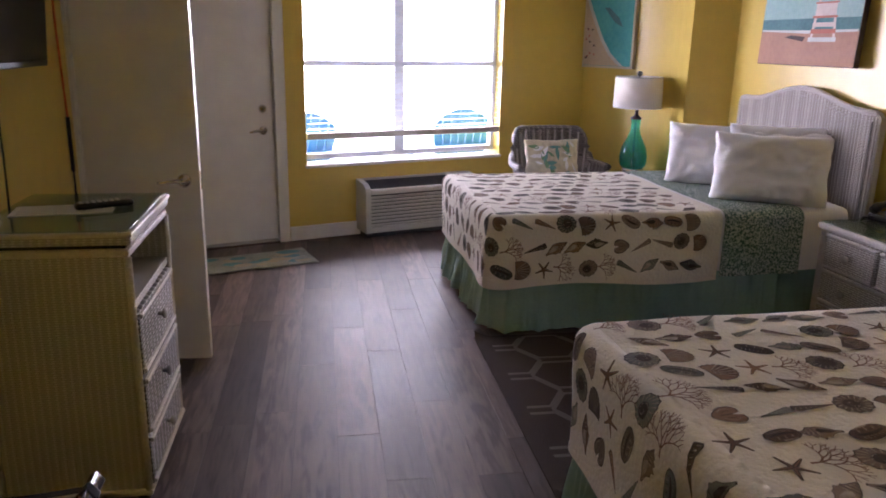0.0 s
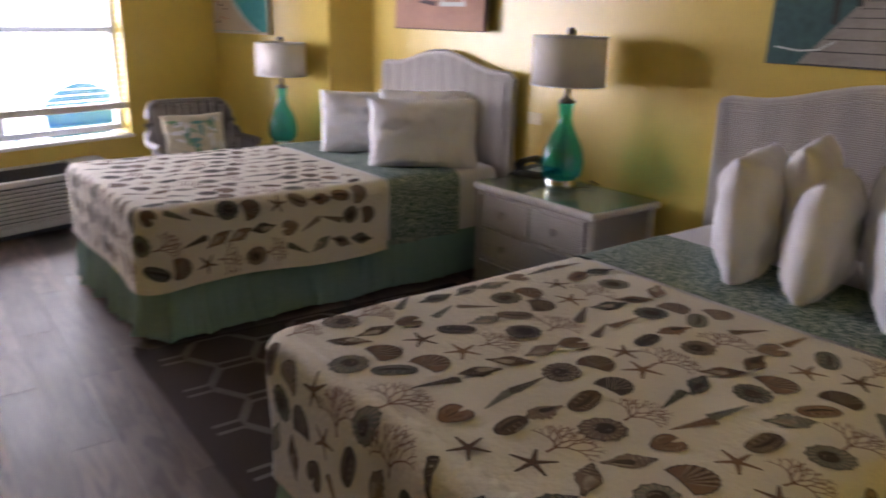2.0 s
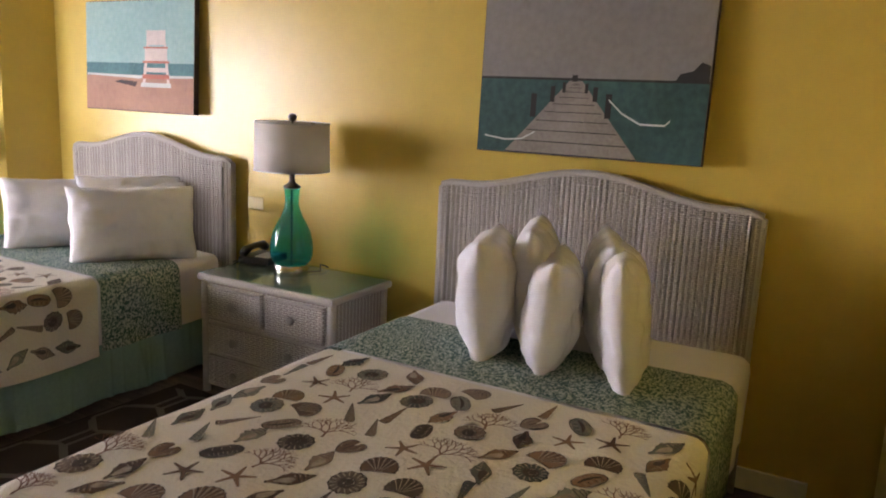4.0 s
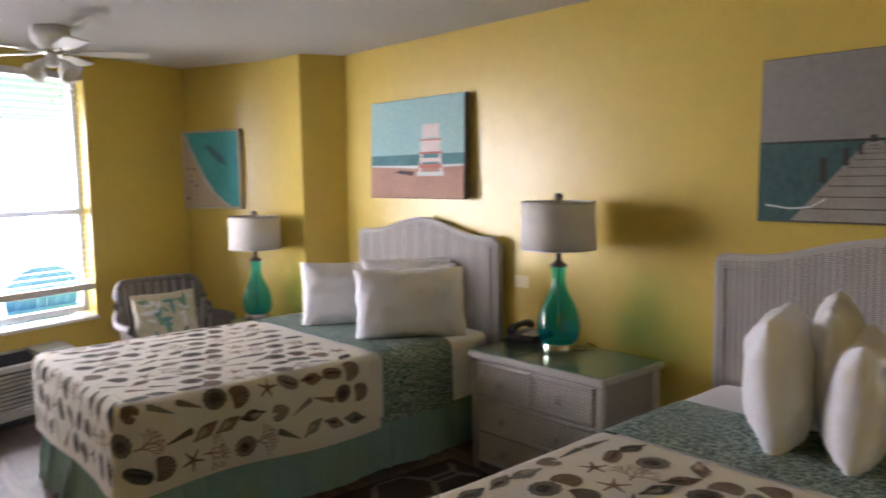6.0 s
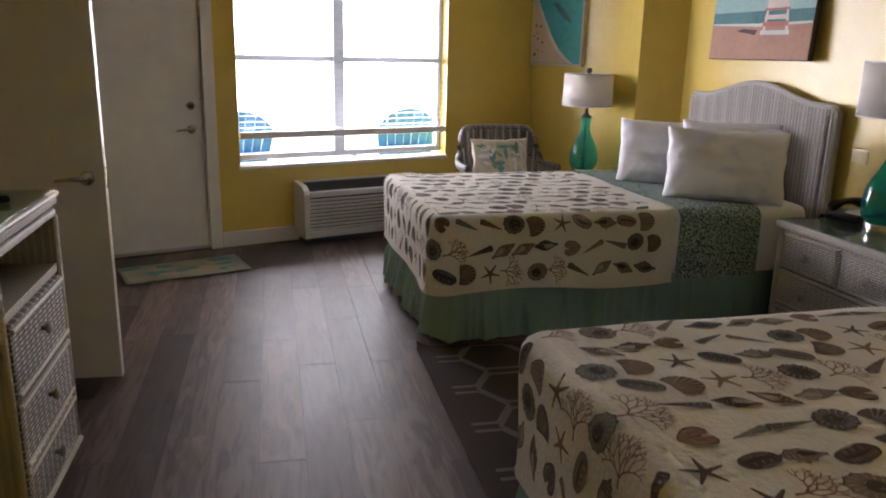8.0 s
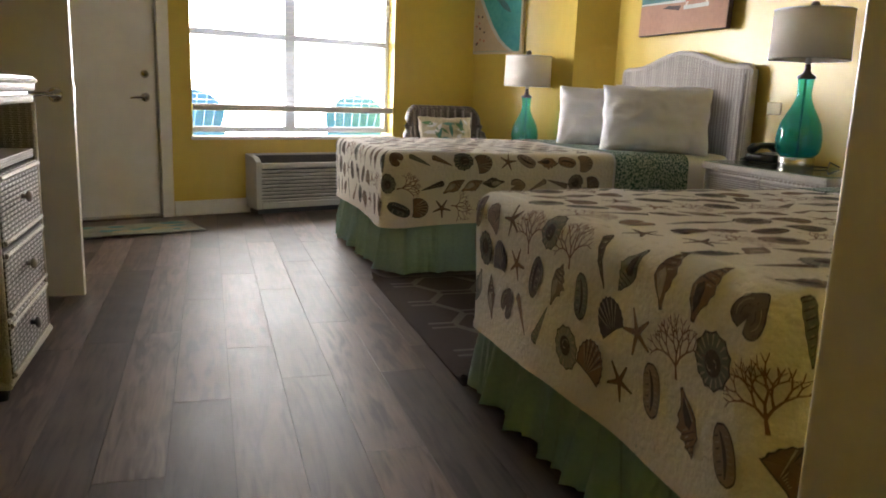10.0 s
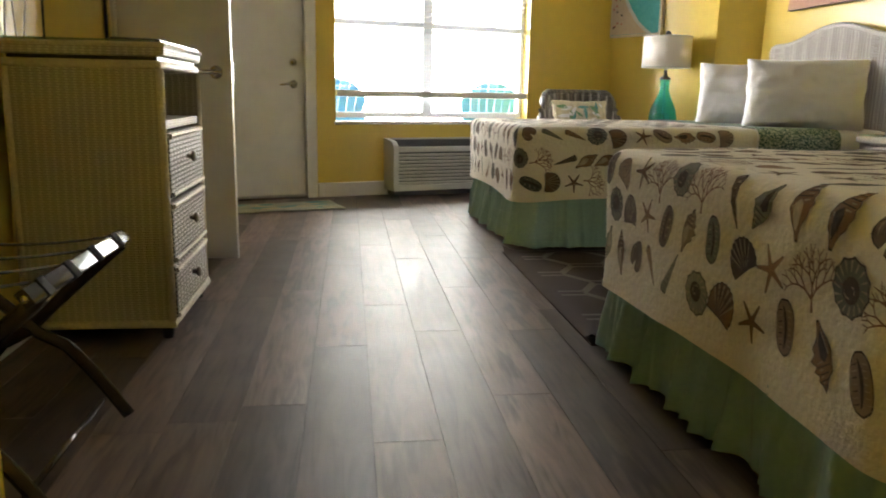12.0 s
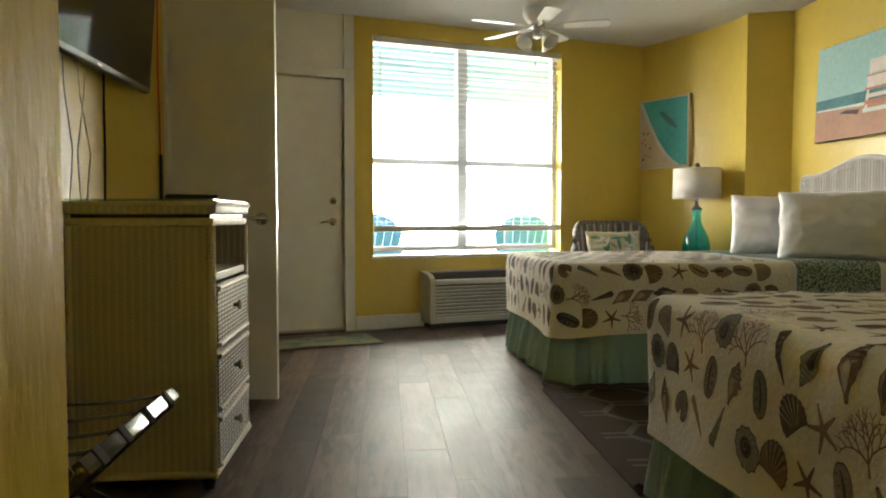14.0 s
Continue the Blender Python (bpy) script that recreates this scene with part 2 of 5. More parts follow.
PRINT_GREY = mat("print_grey_green", (0.24, 0.25, 0.215), second=(0.045, 0.055, 0.055), rough=0.9, big=25, fine=70, random_by="island")
PRINT_DARK = mat("print_taupe", (0.28, 0.21, 0.17), second=(0.045, 0.038, 0.036), rough=0.9, big=30, fine=80, random_by="island")
PRINT_EDGE = mat("print_dark_outline", (0.075, 0.055, 0.048), rough=0.9, var=0.25, big=40, fine=90)
PRINT_CORAL = mat("print_coral", (0.27, 0.145, 0.11), rough=0.9, var=0.2, big=30)
PRINT_LIGHT = mat("print_pale_streak", (0.46, 0.40, 0.33), rough=0.9, var=0.2, big=40)
RUG = mat("brown_rug_pile", (0.055, 0.036, 0.032), rough=0.95, var=0.2, fine=180, bump=0.6, bscale=200)
RUG_LINE = mat("grey_rug_pattern", (0.20, 0.175, 0.16), rough=0.95, var=0.15, fine=150, bump=0.5, bscale=200)
CHROME = mat("brushed_nickel", (0.62, 0.60, 0.57), rough=0.25, metal=1.0, var=0.03)
DARKM = mat("bronze_metal", (0.16, 0.14, 0.12), rough=0.35, metal=0.9, var=0.08)
SHADE = mat("white_linen_shade", (0.80, 0.76, 0.72), rough=0.9, var=0.04, big=2, fine=240, bump=0.3, bscale=260)
TEAL_GLASS = clear("teal_lamp_glass", (0.1, 0.6, 0.5), gloss=0.12, body=(0.0, 0.50, 0.52), ramp=(0.05, 0.42, (0.02, 0.60, 0.74), (0.25, 0.86, 0.80)))
TABLE_GLASS = clear("glass_table_top", (0.80, 0.90, 0.84), gloss=0.15)
PANE = clear("window_glass", (0.97, 0.99, 0.99))
BLACK = mat("black_plastic", (0.012, 0.012, 0.013), rough=0.35, var=0.1)
SCREEN = mat("glossy_black_screen", (0.008, 0.008, 0.010), rough=0.07, var=0.05)
GREYP = mat("light_grey_plastic", (0.55, 0.55, 0.54), rough=0.45, var=0.03)
ACW = mat("off_white_enamel", (0.52, 0.51, 0.50), rough=0.42, var=0.05, fine=10)
ACD = mat("dark_grille", (0.06, 0.06, 0.07), rough=0.6)
BLIND = mat("white_blind_slat", (0.74, 0.74, 0.74), rough=0.5, var=0.02)
# White frame metal greyed to keep its backlit tone against the sky.
ALUM = mat("greyed_aluminium_frame", (0.62, 0.66, 0.72), rough=0.4, var=0.03)
TURQ = mat("turquoise_painted_wood", (0.004, 0.13, 0.36), rough=0.5, var=0.1, fine=20)
AWN = mat("pale_blue_awning", (0.28, 0.48, 0.62), rough=0.5, var=0.05)
CONC = mat("pale_concrete", (0.55, 0.54, 0.52), rough=0.9, var=0.1, big=2, fine=50, bump=0.2)
DKWOOD = mat("dark_espresso_wood", (0.030, 0.017, 0.012), rough=0.13, var=0.15, fine=30)
STRAP = mat("black_webbing", (0.012, 0.011, 0.011), rough=0.9)
ORANGE = mat("orange_cable", (0.75, 0.16, 0.06), rough=0.6)
IVORY = mat("ivory_plate", (0.80, 0.70, 0.40), rough=0.5, var=0.03)
PAPER = mat("printed_card", (0.72, 0.72, 0.64), rough=0.6, var=0.08, fine=6)
MATC = mat("mat_weave", (0.46, 0.48, 0.40), second=(0.18, 0.20, 0.16), rough=0.95, big=6, fine=120, bump=0.4, bscale=160)
TEALP = mat("faded_teal_print", (0.16, 0.36, 0.36), rough=0.95, var=0.15, fine=90)
SANDP = mat("sand_print", (0.52, 0.46, 0.32), rough=0.95, var=0.15, fine=90)
GREENP = mat("green_leaf_print", (0.22, 0.40, 0.24), rough=0.9, var=0.2, fine=30)
PEACHP = mat("cream_print", (0.70, 0.64, 0.50), rough=0.9, var=0.15, fine=30)
FROST = mat("frosted_glass_bell", (0.78, 0.78, 0.74), rough=0.35, var=0.03)


# ---- mesh helpers ----
def part(name, bm, material, parent=None, label="", smooth=False):
    me = bpy.data.meshes.new(name)
    bm.normal_update()
    bm.to_mesh(me)
    bm.free()
    for m in (material if isinstance(material, (list, tuple)) else (material,)):
        me.materials.append(m)
    if smooth:
        for p in me.polygons:
            p.use_smooth = True
    ob = new(name, me)
    if parent is not None:
        ob.parent = parent
    if label:
        ob["label"] = label
    return ob


def empty(name, m, label, category, group=""):
    ob = new(name)
    ob.matrix_world = m
    return tagged(ob, label, category, group)


def box(x0, y0, z0, x1, y1, z1, bevel=0.0, bm=None, seg=1):
    own = bm is None
    b = bmesh.new()
    bmesh.ops.create_cube(b, size=1.0)
    for v in b.verts:
        v.co = Vector(((x0 + x1) / 2 + v.co.x * (x1 - x0), (y0 + y1) / 2 + v.co.y * (y1 - y0), (z0 + z1) / 2 + v.co.z * (z1 - z0)))
    if bevel:
        bmesh.ops.bevel(b, geom=b.edges[:], offset=bevel, segments=seg + 1, affect='EDGES', profile=0.5)
    if own:
        return b
    join(bm, b)
    return bm


def join(bm, other, m=None):
    tmp = bpy.data.meshes.new("tmp")
    other.to_mesh(tmp)
    other.free()
    if m is not None:
        tmp.transform(m)
    bm.from_mesh(tmp)
    bpy.data.meshes.remove(tmp)
    return bm


def lathe(profile, n=32, cap=True):
    bm = bmesh.new()
    rings = []
    for r, z in profile:
        rings.append([bm.verts.new((r * math.cos(2 * math.pi * k / n), r * math.sin(2 * math.pi * k / n), z)) for k in range(n)])
    for a, b in zip(rings, rings[1:]):
        for k in range(n):
            bm.faces.new((a[k], a[(k + 1) % n], b[(k + 1) % n], b[k]))
    if cap:
        bm.faces.new(rings[0][::-1])
        bm.faces.new(rings[-1])
    return bm


def tube(points, radius, n=8, flat=1.0):
    """A round bar along points; radius may be a list; flat squeezes it sideways."""
    bm = bmesh.new()
    pts = [Vector(p) for p in points]
    rings = []
    for i, p in enumerate(pts):
        d = (pts[min(i + 1, len(pts) - 1)] - pts[max(i - 1, 0)]).normalized()
        up = Vector((0, 0, 1)) if abs(d.z) < 0.9 else Vector((0, 1, 0))
        a = d.cross(up).normalized()
        b = a.cross(d)
        r = radius[i] if isinstance(radius, (list, tuple)) else radius
        rings.append([bm.verts.new(p + a * (r * flat * math.cos(2 * math.pi * k / n)) + b * (r * math.sin(2 * math.pi * k / n))) for k in range(n)])
    for a, b in zip(rings, rings[1:]):
        for k in range(n):
            bm.faces.new((a[k], a[(k + 1) % n], b[(k + 1) % n], b[k]))
    bm.faces.new(rings[0][::-1])
    bm.faces.new(rings[-1])
    return bm


def sheet(fn, nu, nv, thick=0.0):
    """A surface fn(u, v), u and v from 0 to 1."""
    bm = bmesh.new()
    g = [[bm.verts.new(fn(i / nu, j / nv)) for j in range(nv + 1)] for i in range(nu + 1)]
    for i in range(nu):
        for j in range(nv):
            bm.faces.new((g[i][j], g[i + 1][j], g[i + 1][j + 1], g[i][j + 1]))
    if thick:
        bm.normal_update()
        bmesh.ops.solidify(bm, geom=bm.faces[:], thickness=thick)
    return bm


def prism(outline, depth, axis="x"):
    """A flat outline of (a, z) pairs given depth along an axis."""
    bm = bmesh.new()
    def put(a, z, d):
        return (d, a, z) if axis == "x" else (a, d, z)
    f = [bm.verts.new(put(a, z, 0)) for a, z in outline]
    k = [bm.verts.new(put(a, z, depth)) for a, z in outline]
    bm.faces.new(f)
    bm.faces.new(k[::-1])
    for i in range(len(f)):
        j = (i + 1) % len(f)
        bm.faces.new((f[j], f[i], k[i], k[j]))
    bmesh.ops.recalc_face_normals(bm, faces=bm.faces[:])
    return bm


# ---- plan ----
H_CEIL = 2.53
WIN = pose(0, 6.07, 0, 0, 0, 18.9)          # window wall: x along it, -y into the room
HEAD = pose(3.60, 3.40, 0, 0, 0, 2.0)       # headboard wall: y along it, -x into the room
LEFT_X = -0.75
OPEN_L, OPEN_R, FRONT_Y = 0.063, 0.855, 0.56


def wall_piece(name, bm, m, label, material=None, category="wall"):
    ob = part(name, bm, material or YELLOW)
    ob.matrix_world = m
    return tagged(ob, label, category, kind="structure")


I4 = Matrix()
# window wall, pierced by the window and the entry door
S0, S1, Z0, Z1 = 0.245, 2.03, 0.60, 2.395
T = 0.20
wb = bmesh.new()
box(S0, 0, 0, S1, T, Z0, bm=wb)
box(S0, 0, Z1, S1, T, H_CEIL, bm=wb)
box(S1, 0, 0, 3.3, T, H_CEIL, bm=wb)
box(0.085, 0, 0, S0, T, H_CEIL, bm=wb)
wall_north = wall_piece("wall_north", wb, WIN, "yellow painted window wall with a deep reveal")
wb = bmesh.new()
box(-0.97, 0, 2.10, 0.085, T, H_CEIL, bm=wb)
box(-1.05, 0, 0, -0.97, T, H_CEIL, bm=wb)
wall_piece("wall_over_door", wb, WIN, "white painted wall panel above the entry door", WHITE)

# headboard wall, with the pier and the rounded return to the window wall
wall_east = wall_piece("wall_east", box(0, -3.0, 0, 0.15, 2.62, H_CEIL), HEAD, "yellow painted headboard wall with uneven plaster")
c0 = Vector((2.765, 7.02))
path = [c0, c0 + Vector((0.438, -0.899)) * 0.35, c0 + Vector((0.438, -0.899)) * 0.66]
for k in range(1, 9):
    a = k / 8
    path.append(path[2] * (1 - a) ** 2 + Vector((3.19, 6.15)) * 2 * a * (1 - a) + Vector((3.19, 5.79)) * a * a)
path += [Vector((3.36, 5.735)), Vector((3.56, 5.68)), Vector((3.9, 5.68)), Vector((3.9, 7.4)), Vector((2.9, 7.4))]
wb = bmesh.new()
lo = [wb.verts.new((p.x, p.y, 0)) for p in path]
hi = [wb.verts.new((p.x, p.y, H_CEIL)) for p in path]
wb.faces.new(lo)
wb.faces.new(hi)
for i in range(len(lo)):
    j = (i + 1) % len(lo)
    wb.faces.new((lo[i], lo[j], hi[j], hi[i]))
bmesh.ops.recalc_face_normals(wb, faces=wb.faces[:])
wall_piece("wall_pier", wb, I4, "yellow painted pier with a rounded return")

# left wall, front wall with the opening, hall
wall_piece("wall_west", box(LEFT_X - 0.12, FRONT_Y, 0, LEFT_X, 6.2, H_CEIL), I4, "yellow painted side wall behind the television")
wb = bmesh.new()
box(LEFT_X - 0.12, FRONT_Y - 0.12, 0, OPEN_L, FRONT_Y, H_CEIL, bm=wb)
wall_piece("wall_south_left", wb, I4, "yellow painted wall beside the opening", YELLOW_ROUGH)
wall_piece("wall_south_right", box(OPEN_R + 0.03, FRONT_Y - 0.14, 0, 4.2, FRONT_Y, H_CEIL), I4, "yellow painted wall beside the opening")
wall_piece("wall_hall_left", box(OPEN_L - 0.12, -2.0, 0, OPEN_L, FRONT_Y - 0.12, H_CEIL, bevel=0.004), I4, "yellow painted hall wall with thick brushed texture", YELLOW_ROUGH)
wall_piece("wall_hall_right", box(1.30, -2.0, 0, 1.42, FRONT_Y - 0.14, H_CEIL), I4, "yellow painted hall wall")
wall_piece("wall_hall_end", box(-0.3, -2.12, 0, 1.5, -2.0, H_CEIL), I4, "yellow painted hall end wall")
ceiling = wall_piece("ceiling", box(-1.4, -2.2, H_CEIL, 4.2, 7.6, H_CEIL + 0.12), I4, "white textured ceiling", CEIL, "ceiling")

floor = tagged(part("floor", box(-1.4, -2.2, -0.12, 4.2, 7.3, -0.004), JOINT), "grey-brown wood plank floor", "floor", kind="structure")

# ---- trim ----
def trim(name, bm, m, label, material=WHITE, category="trim"):
    ob = part(name, bm, material)
    ob.matrix_world = m
    return tagged(ob, label, category, kind="structure")


trim("baseboard", box(0.09, -0.016, 0, 2.93, 0, 0.115, bevel=0.005), WIN, "white painted baseboard under the window", category="baseboard")
trim("baseboard", box(-0.014, -2.6, 0, 0, 2.3, 0.10, bevel=0.004), HEAD, "white painted baseboard behind the beds", category="baseboard")
trim("baseboard", box(LEFT_X, FRONT_Y, 0, LEFT_X + 0.014, 3.6, 0.10, bevel=0.004), I4, "white painted baseboard beside the cabinet", category="baseboard")
trim("door_trim", box(0.0, -0.022, 0, 0.085, 0.02, 2.10, bevel=0.006), WIN, "white painted entry door casing")
trim("door_trim", box(-0.97, -0.022, 0, -0.885, 0.02, 2.10, bevel=0.006), WIN, "white painted entry door casing")
trim("door_trim", box(-0.97, -0.022, 2.02, 0.085, 0.02, 2.10, bevel=0.006), WIN, "white painted entry door head casing")
trim("door_trim", box(0.0, -0.016, 2.102, 0.085, 0.02, H_CEIL, bevel=0.004), WIN, "white painted strip above the entry door casing")
trim("threshold", box(-0.885, -0.03, 0, 0.0, 0.10, 0.022, bevel=0.006), WIN, "worn metal door threshold", CHROME)
# casing at the hall opening
cb = bmesh.new()
box(OPEN_R, FRONT_Y - 0.15, 0, OPEN_R + 0.03, FRONT_Y + 0.01, 2.08, bm=cb, bevel=0.004)
trim("opening_trim", cb, I4, "cream painted door jamb of the hall opening", TRIMW)
for k, (x0, x1, d) in enumerate(((0.005, 0.03, 0.014), (0.03, 0.055, 0.02), (0.055, 0.085, 0.026))):
    trim("opening_trim", box(OPEN_R + x0, FRONT_Y - 0.15 - d, 0, OPEN_R + x1 - 0.002, FRONT_Y - 0.14, 2.08 + x0, bevel=0.004), I4, "cream painted moulded casing of the hall opening", TRIMW)

# ---- entry door ----
door = empty("door_1", WIN, "closed white painted entry door with nickel hardware", "door")
door["kind"] = "structure"
# Unseen backing behind the leaf, added to block daylight leaking round its edges.
for x0, x1, z0, z1 in ((-0.972, -0.86, 0, 2.10), (-0.025, 0.087, 0, 2.10), (-0.86, -0.025, 1.995, 2.10), (-0.86, -0.025, 0, 0.035)):
    part("jamb_backing", box(x0, 0.077, z0, x1, 0.20, z1), WHITE, door)
part("door_leaf", box(-0.882, 0.03, 0.024, -0.003, 0.075, 2.018, bevel=0.004), DOORW, door)


def lever(parent, x, y, z, side, m=CHROME, name="door_handle"):
    bm = lathe([(0.0, 0), (0.030, 0), (0.032, 0.006), (0.026, 0.012), (0.012, 0.016), (0.012, 0.045), (0.0, 0.045)], 20, cap=False)
    bmesh.ops.rotate(bm, verts=bm.verts, matrix=Matrix.Rotation(radians(90), 3, 'X'))
    join(bm, tube([(0, -0.042, 0), (side * 0.03, -0.046, 0.003), (side * 0.07, -0.046, 0.0), (side * 0.115, -0.040, -0.008)], [0.010, 0.010, 0.009, 0.007], 10))
    ob = part(name, bm, m, parent, "nickel lever handle", True)
    ob.location = (x, y, z)
    return ob


lever(door, -0.085, 0.03, 0.885, -1)
bolt = lathe([(0.0, 0), (0.028, 0), (0.028, 0.012), (0.014, 0.018), (0.010, 0.03), (0.0, 0.03)], 20, cap=False)
bmesh.ops.rotate(bolt, verts=bolt.verts, matrix=Matrix.Rotation(radians(90), 3, 'X'))
bo = part("deadbolt", bolt, CHROME, door, "nickel deadbolt", True)
bo.location = (-0.085, 0.03, 1.05)

# ---- open inner door standing out from the left wall ----
inner = empty("door_2", pose(LEFT_X + 0.02, 3.80, 0, 0, 0, -3), "open white flush door standing out from the side wall", "door")
inner["kind"] = "structure"
part("door_leaf", box(0, -0.02, 0.012, 0.515, 0.02, 2.06, bevel=0.003), DOORW, inner)
lever(inner, 0.445, -0.02, 0.915, -1)
lb = part("latch_plate", box(0.514, -0.012, 0.87, 0.518, 0.012, 0.96), CHROME, inner)
for z in (0.25, 1.05, 1.85):
    part("hinge", tube([(0.0, 0.022, z - 0.045), (0.0, 0.022, z + 0.045)], 0.007), CHROME, inner)
part("stop_strip", box(-0.018, -0.05, 0.012, 0.0, 0.05, 2.09, bevel=0.002), WHITE, inner)

# ---- window ----
window = empty("window_1", WIN, "wide white aluminium window with four panes in a yellow reveal", "window")
window["kind"] = "structure"
YW = 0.10
for nm, b in (("window_frame", box(S0, YW, Z0 + 0.03, S0 + 0.035, YW + 0.06, Z1, bevel=0.003)),
              ("window_frame", box(S1 - 0.035, YW, Z0 + 0.03, S1, YW + 0.06, Z1, bevel=0.003)),
              ("window_frame", box(S0 + 0.035, YW, Z1 - 0.04, S1 - 0.035, YW + 0.06, Z1, bevel=0.003)),
              ("window_frame", box(S0 + 0.035, YW, Z0 + 0.03, S1 - 0.035, YW + 0.06, Z0 + 0.075, bevel=0.003)),
              ("mullion", box(1.045, YW - 0.004, Z0 + 0.075, 1.135, YW + 0.064, Z1 - 0.04, bevel=0.004)),
              ("glazing_bar", box(S0 + 0.035, YW + 0.005, 1.365, 1.045, YW + 0.055, 1.41, bevel=0.003)),
              ("glazing_bar", box(1.135, YW + 0.005, 1.365, S1 - 0.035, YW + 0.055, 1.41, bevel=0.003))):
    part(nm, b, ALUM, window)
part("window_sill", box(S0 - 0.012, -0.022, Z0 - 0.022, S1 + 0.012, YW + 0.06, Z0 + 0.004, bevel=0.006), WHITE, window, "white painted sill")
for x0, x1 in ((S0 + 0.036, 1.044), (1.136, S1 - 0.036)):
    for z0, z1 in ((Z0 + 0.076, 1.364), (1.411, Z1 - 0.041)):
        p = part("pane", box(x0, YW + 0.026, z0, x1, YW + 0.031, z1), PANE, window)
        p.visible_shadow = False

blind = empty("window_blind", WIN, "white slatted blind let down with open slats", "blind")
part("headrail", box(S0 + 0.006, 0.005, Z1 - 0.05, S1 - 0.006, 0.055, Z1 - 0.002, bevel=0.004), BLIND, blind)
part("bottom_rail", box(S0 + 0.012, 0.003, 0.800, S1 - 0.004, 0.052, 0.850, bevel=0.006), BLIND, blind)
slat = None
for k in range(34):
    z = 0.880 + k * 0.0438
    if slat is None:
        slat = part("slat", sheet(lambda u, v: (S0 + 0.015 + u * (S1 - S0 - 0.03), 0.005 + 0.048 * v, 0.0028 * math.sin(math.pi * v)), 1, 4), BLIND, blind)
        slat.data.polygons.foreach_set("use_smooth", [True] * len(slat.data.polygons))
        s = slat
    else:
        s = new("slat", slat.data)
        s.parent = blind
    s.location = (0, 0, z)
for x in (S0 + 0.20, 1.09, S1 - 0.20):
    part("ladder_cord", tube([(x, 0.006, 0.848), (x, 0.006, Z1 - 0.05)], 0.0012, 5), BLIND, blind)
part("tilt_wand", tube([(S0 + 0.06, -0.006, 1.75), (S0 + 0.06, -0.006, Z1 - 0.05)], 0.004, 6), GREYP, blind, "grey tilt wand")

# ---- outside ----
tagged(part("pavement", box(-8, -0.2, -0.3, 10, 9, -0.06), CONC), "pale concrete balcony floor outside the window", "balcony", kind="structure").matrix_world = WIN @ pose(0, T + 0.2, 0)
bd = part("backdrop", sheet(lambda u, v: (-45 + 90 * u, 0, -8 + 38 * v), 1, 1), glow("white_overcast_sky", (1.0, 1.0, 1.0), 8.8))
bd.matrix_world = WIN @ pose(0, 24, 0)
tagged(bd, "bright white overcast sky beyond the balcony", "sky", kind="structure")
awning = empty("awning", WIN @ pose(0, 0.75, 0), "pale blue slatted awning above the window", "awning")
for k in range(9):
    part("slat", box(-0.9, 0.09 * k, 2.575 - 0.052 * k, 3.4, 0.09 * k + 0.105, 2.635 - 0.052 * k, bevel=0.003), AWN, awning)
for x in (-0.4, 1.15, 2.7):
    part("rafter", tube([(x, -0.5, 2.90), (x, 0.8, 2.185)], 0.018, 6), ALUM, awning)


def adirondack(m):
    ch = empty("adirondack_chair", m, "turquoise painted slatted garden chair with a fan back", "chair", "garden chairs on the balcony")
    def half(z):
        return 0.23 + 0.085 * min(z / 0.40, 1.0)

    def crest(u):
        return 0.38 + 0.29 * math.sqrt(max(0.0, 1 - (0.95 * u) ** 2))
    for k in range(7):
        u0, u1 = -1 + 2 * k / 7 + 0.014, -1 + 2 * (k + 1) / 7 - 0.014
        edge = [(u0 * half(0.0), 0.0), (u1 * half(0.0), 0.0)]
        for i in range(5):
            u = u1 + (u0 - u1) * i / 4
            edge.append((u * half(crest(u)), crest(u)))
        s = part("back_slat", prism(edge, 0.020, "y"), TURQ, ch)
        s.matrix_local = pose(0, -0.20, 0.36, 14, 0, 0)
    for z in (0.42, 0.62):
        part("back_rail", box(-0.30, -0.30 - (z - 0.42) * 0.2, z, 0.30, -0.272 - (z - 0.42) * 0.2, z + 0.05), TURQ, ch)
    for k in range(6):
        part("seat_slat", box(-0.28, -0.20 + k * 0.09, 0.33 + k * 0.012, 0.28, -0.12 + k * 0.09, 0.352 + k * 0.012, bevel=0.004), TURQ, ch)
    for sx in (-1, 1):
        part("arm", box(sx * 0.33 - 0.06, -0.30, 0.55, sx * 0.33 + 0.06, 0.38, 0.572, bevel=0.006), TURQ, ch)
        part("leg", box(sx * 0.31 - 0.02, 0.28, 0, sx * 0.31 + 0.02, 0.36, 0.548), TURQ, ch)
        part("leg", box(sx * 0.31 - 0.02, -0.32, 0, sx * 0.31 + 0.02, -0.25, 0.548), TURQ, ch)
    return ch


adirondack(WIN @ pose(0.42, 1.0, -0.06, 0, 0, 6))
adirondack(WIN @ pose(2.07, 1.0, -0.06, 0, 0, -5))

# ---- wall air conditioner ----
ac = empty("air_conditioner", WIN @ pose(0.655, -0.225, 0.05), "off-white packaged wall air conditioner under the window", "air conditioner")
AW, AD, AH = 1.07, 0.222, 0.42
# Casing coloured dark, which gives the gaps between louvers their shade.
part("body", box(0.012, 0.030, 0.0, AW - 0.012, AD, AH - 0.075, bevel=0.004), ACD, ac, "inner casing darkened to shade the louver gaps")
for x0, x1 in ((0.0, 0.045), (AW - 0.04, AW)):
    part("end_cap", prism([(0.0, 0.0), (AD, 0.0), (AD, AH), (0.06, AH - 0.02), (0.012, AH - 0.05), (0.0, AH - 0.08)], x1 - x0, "x"), ACW, ac).location = (x0, 0, 0)
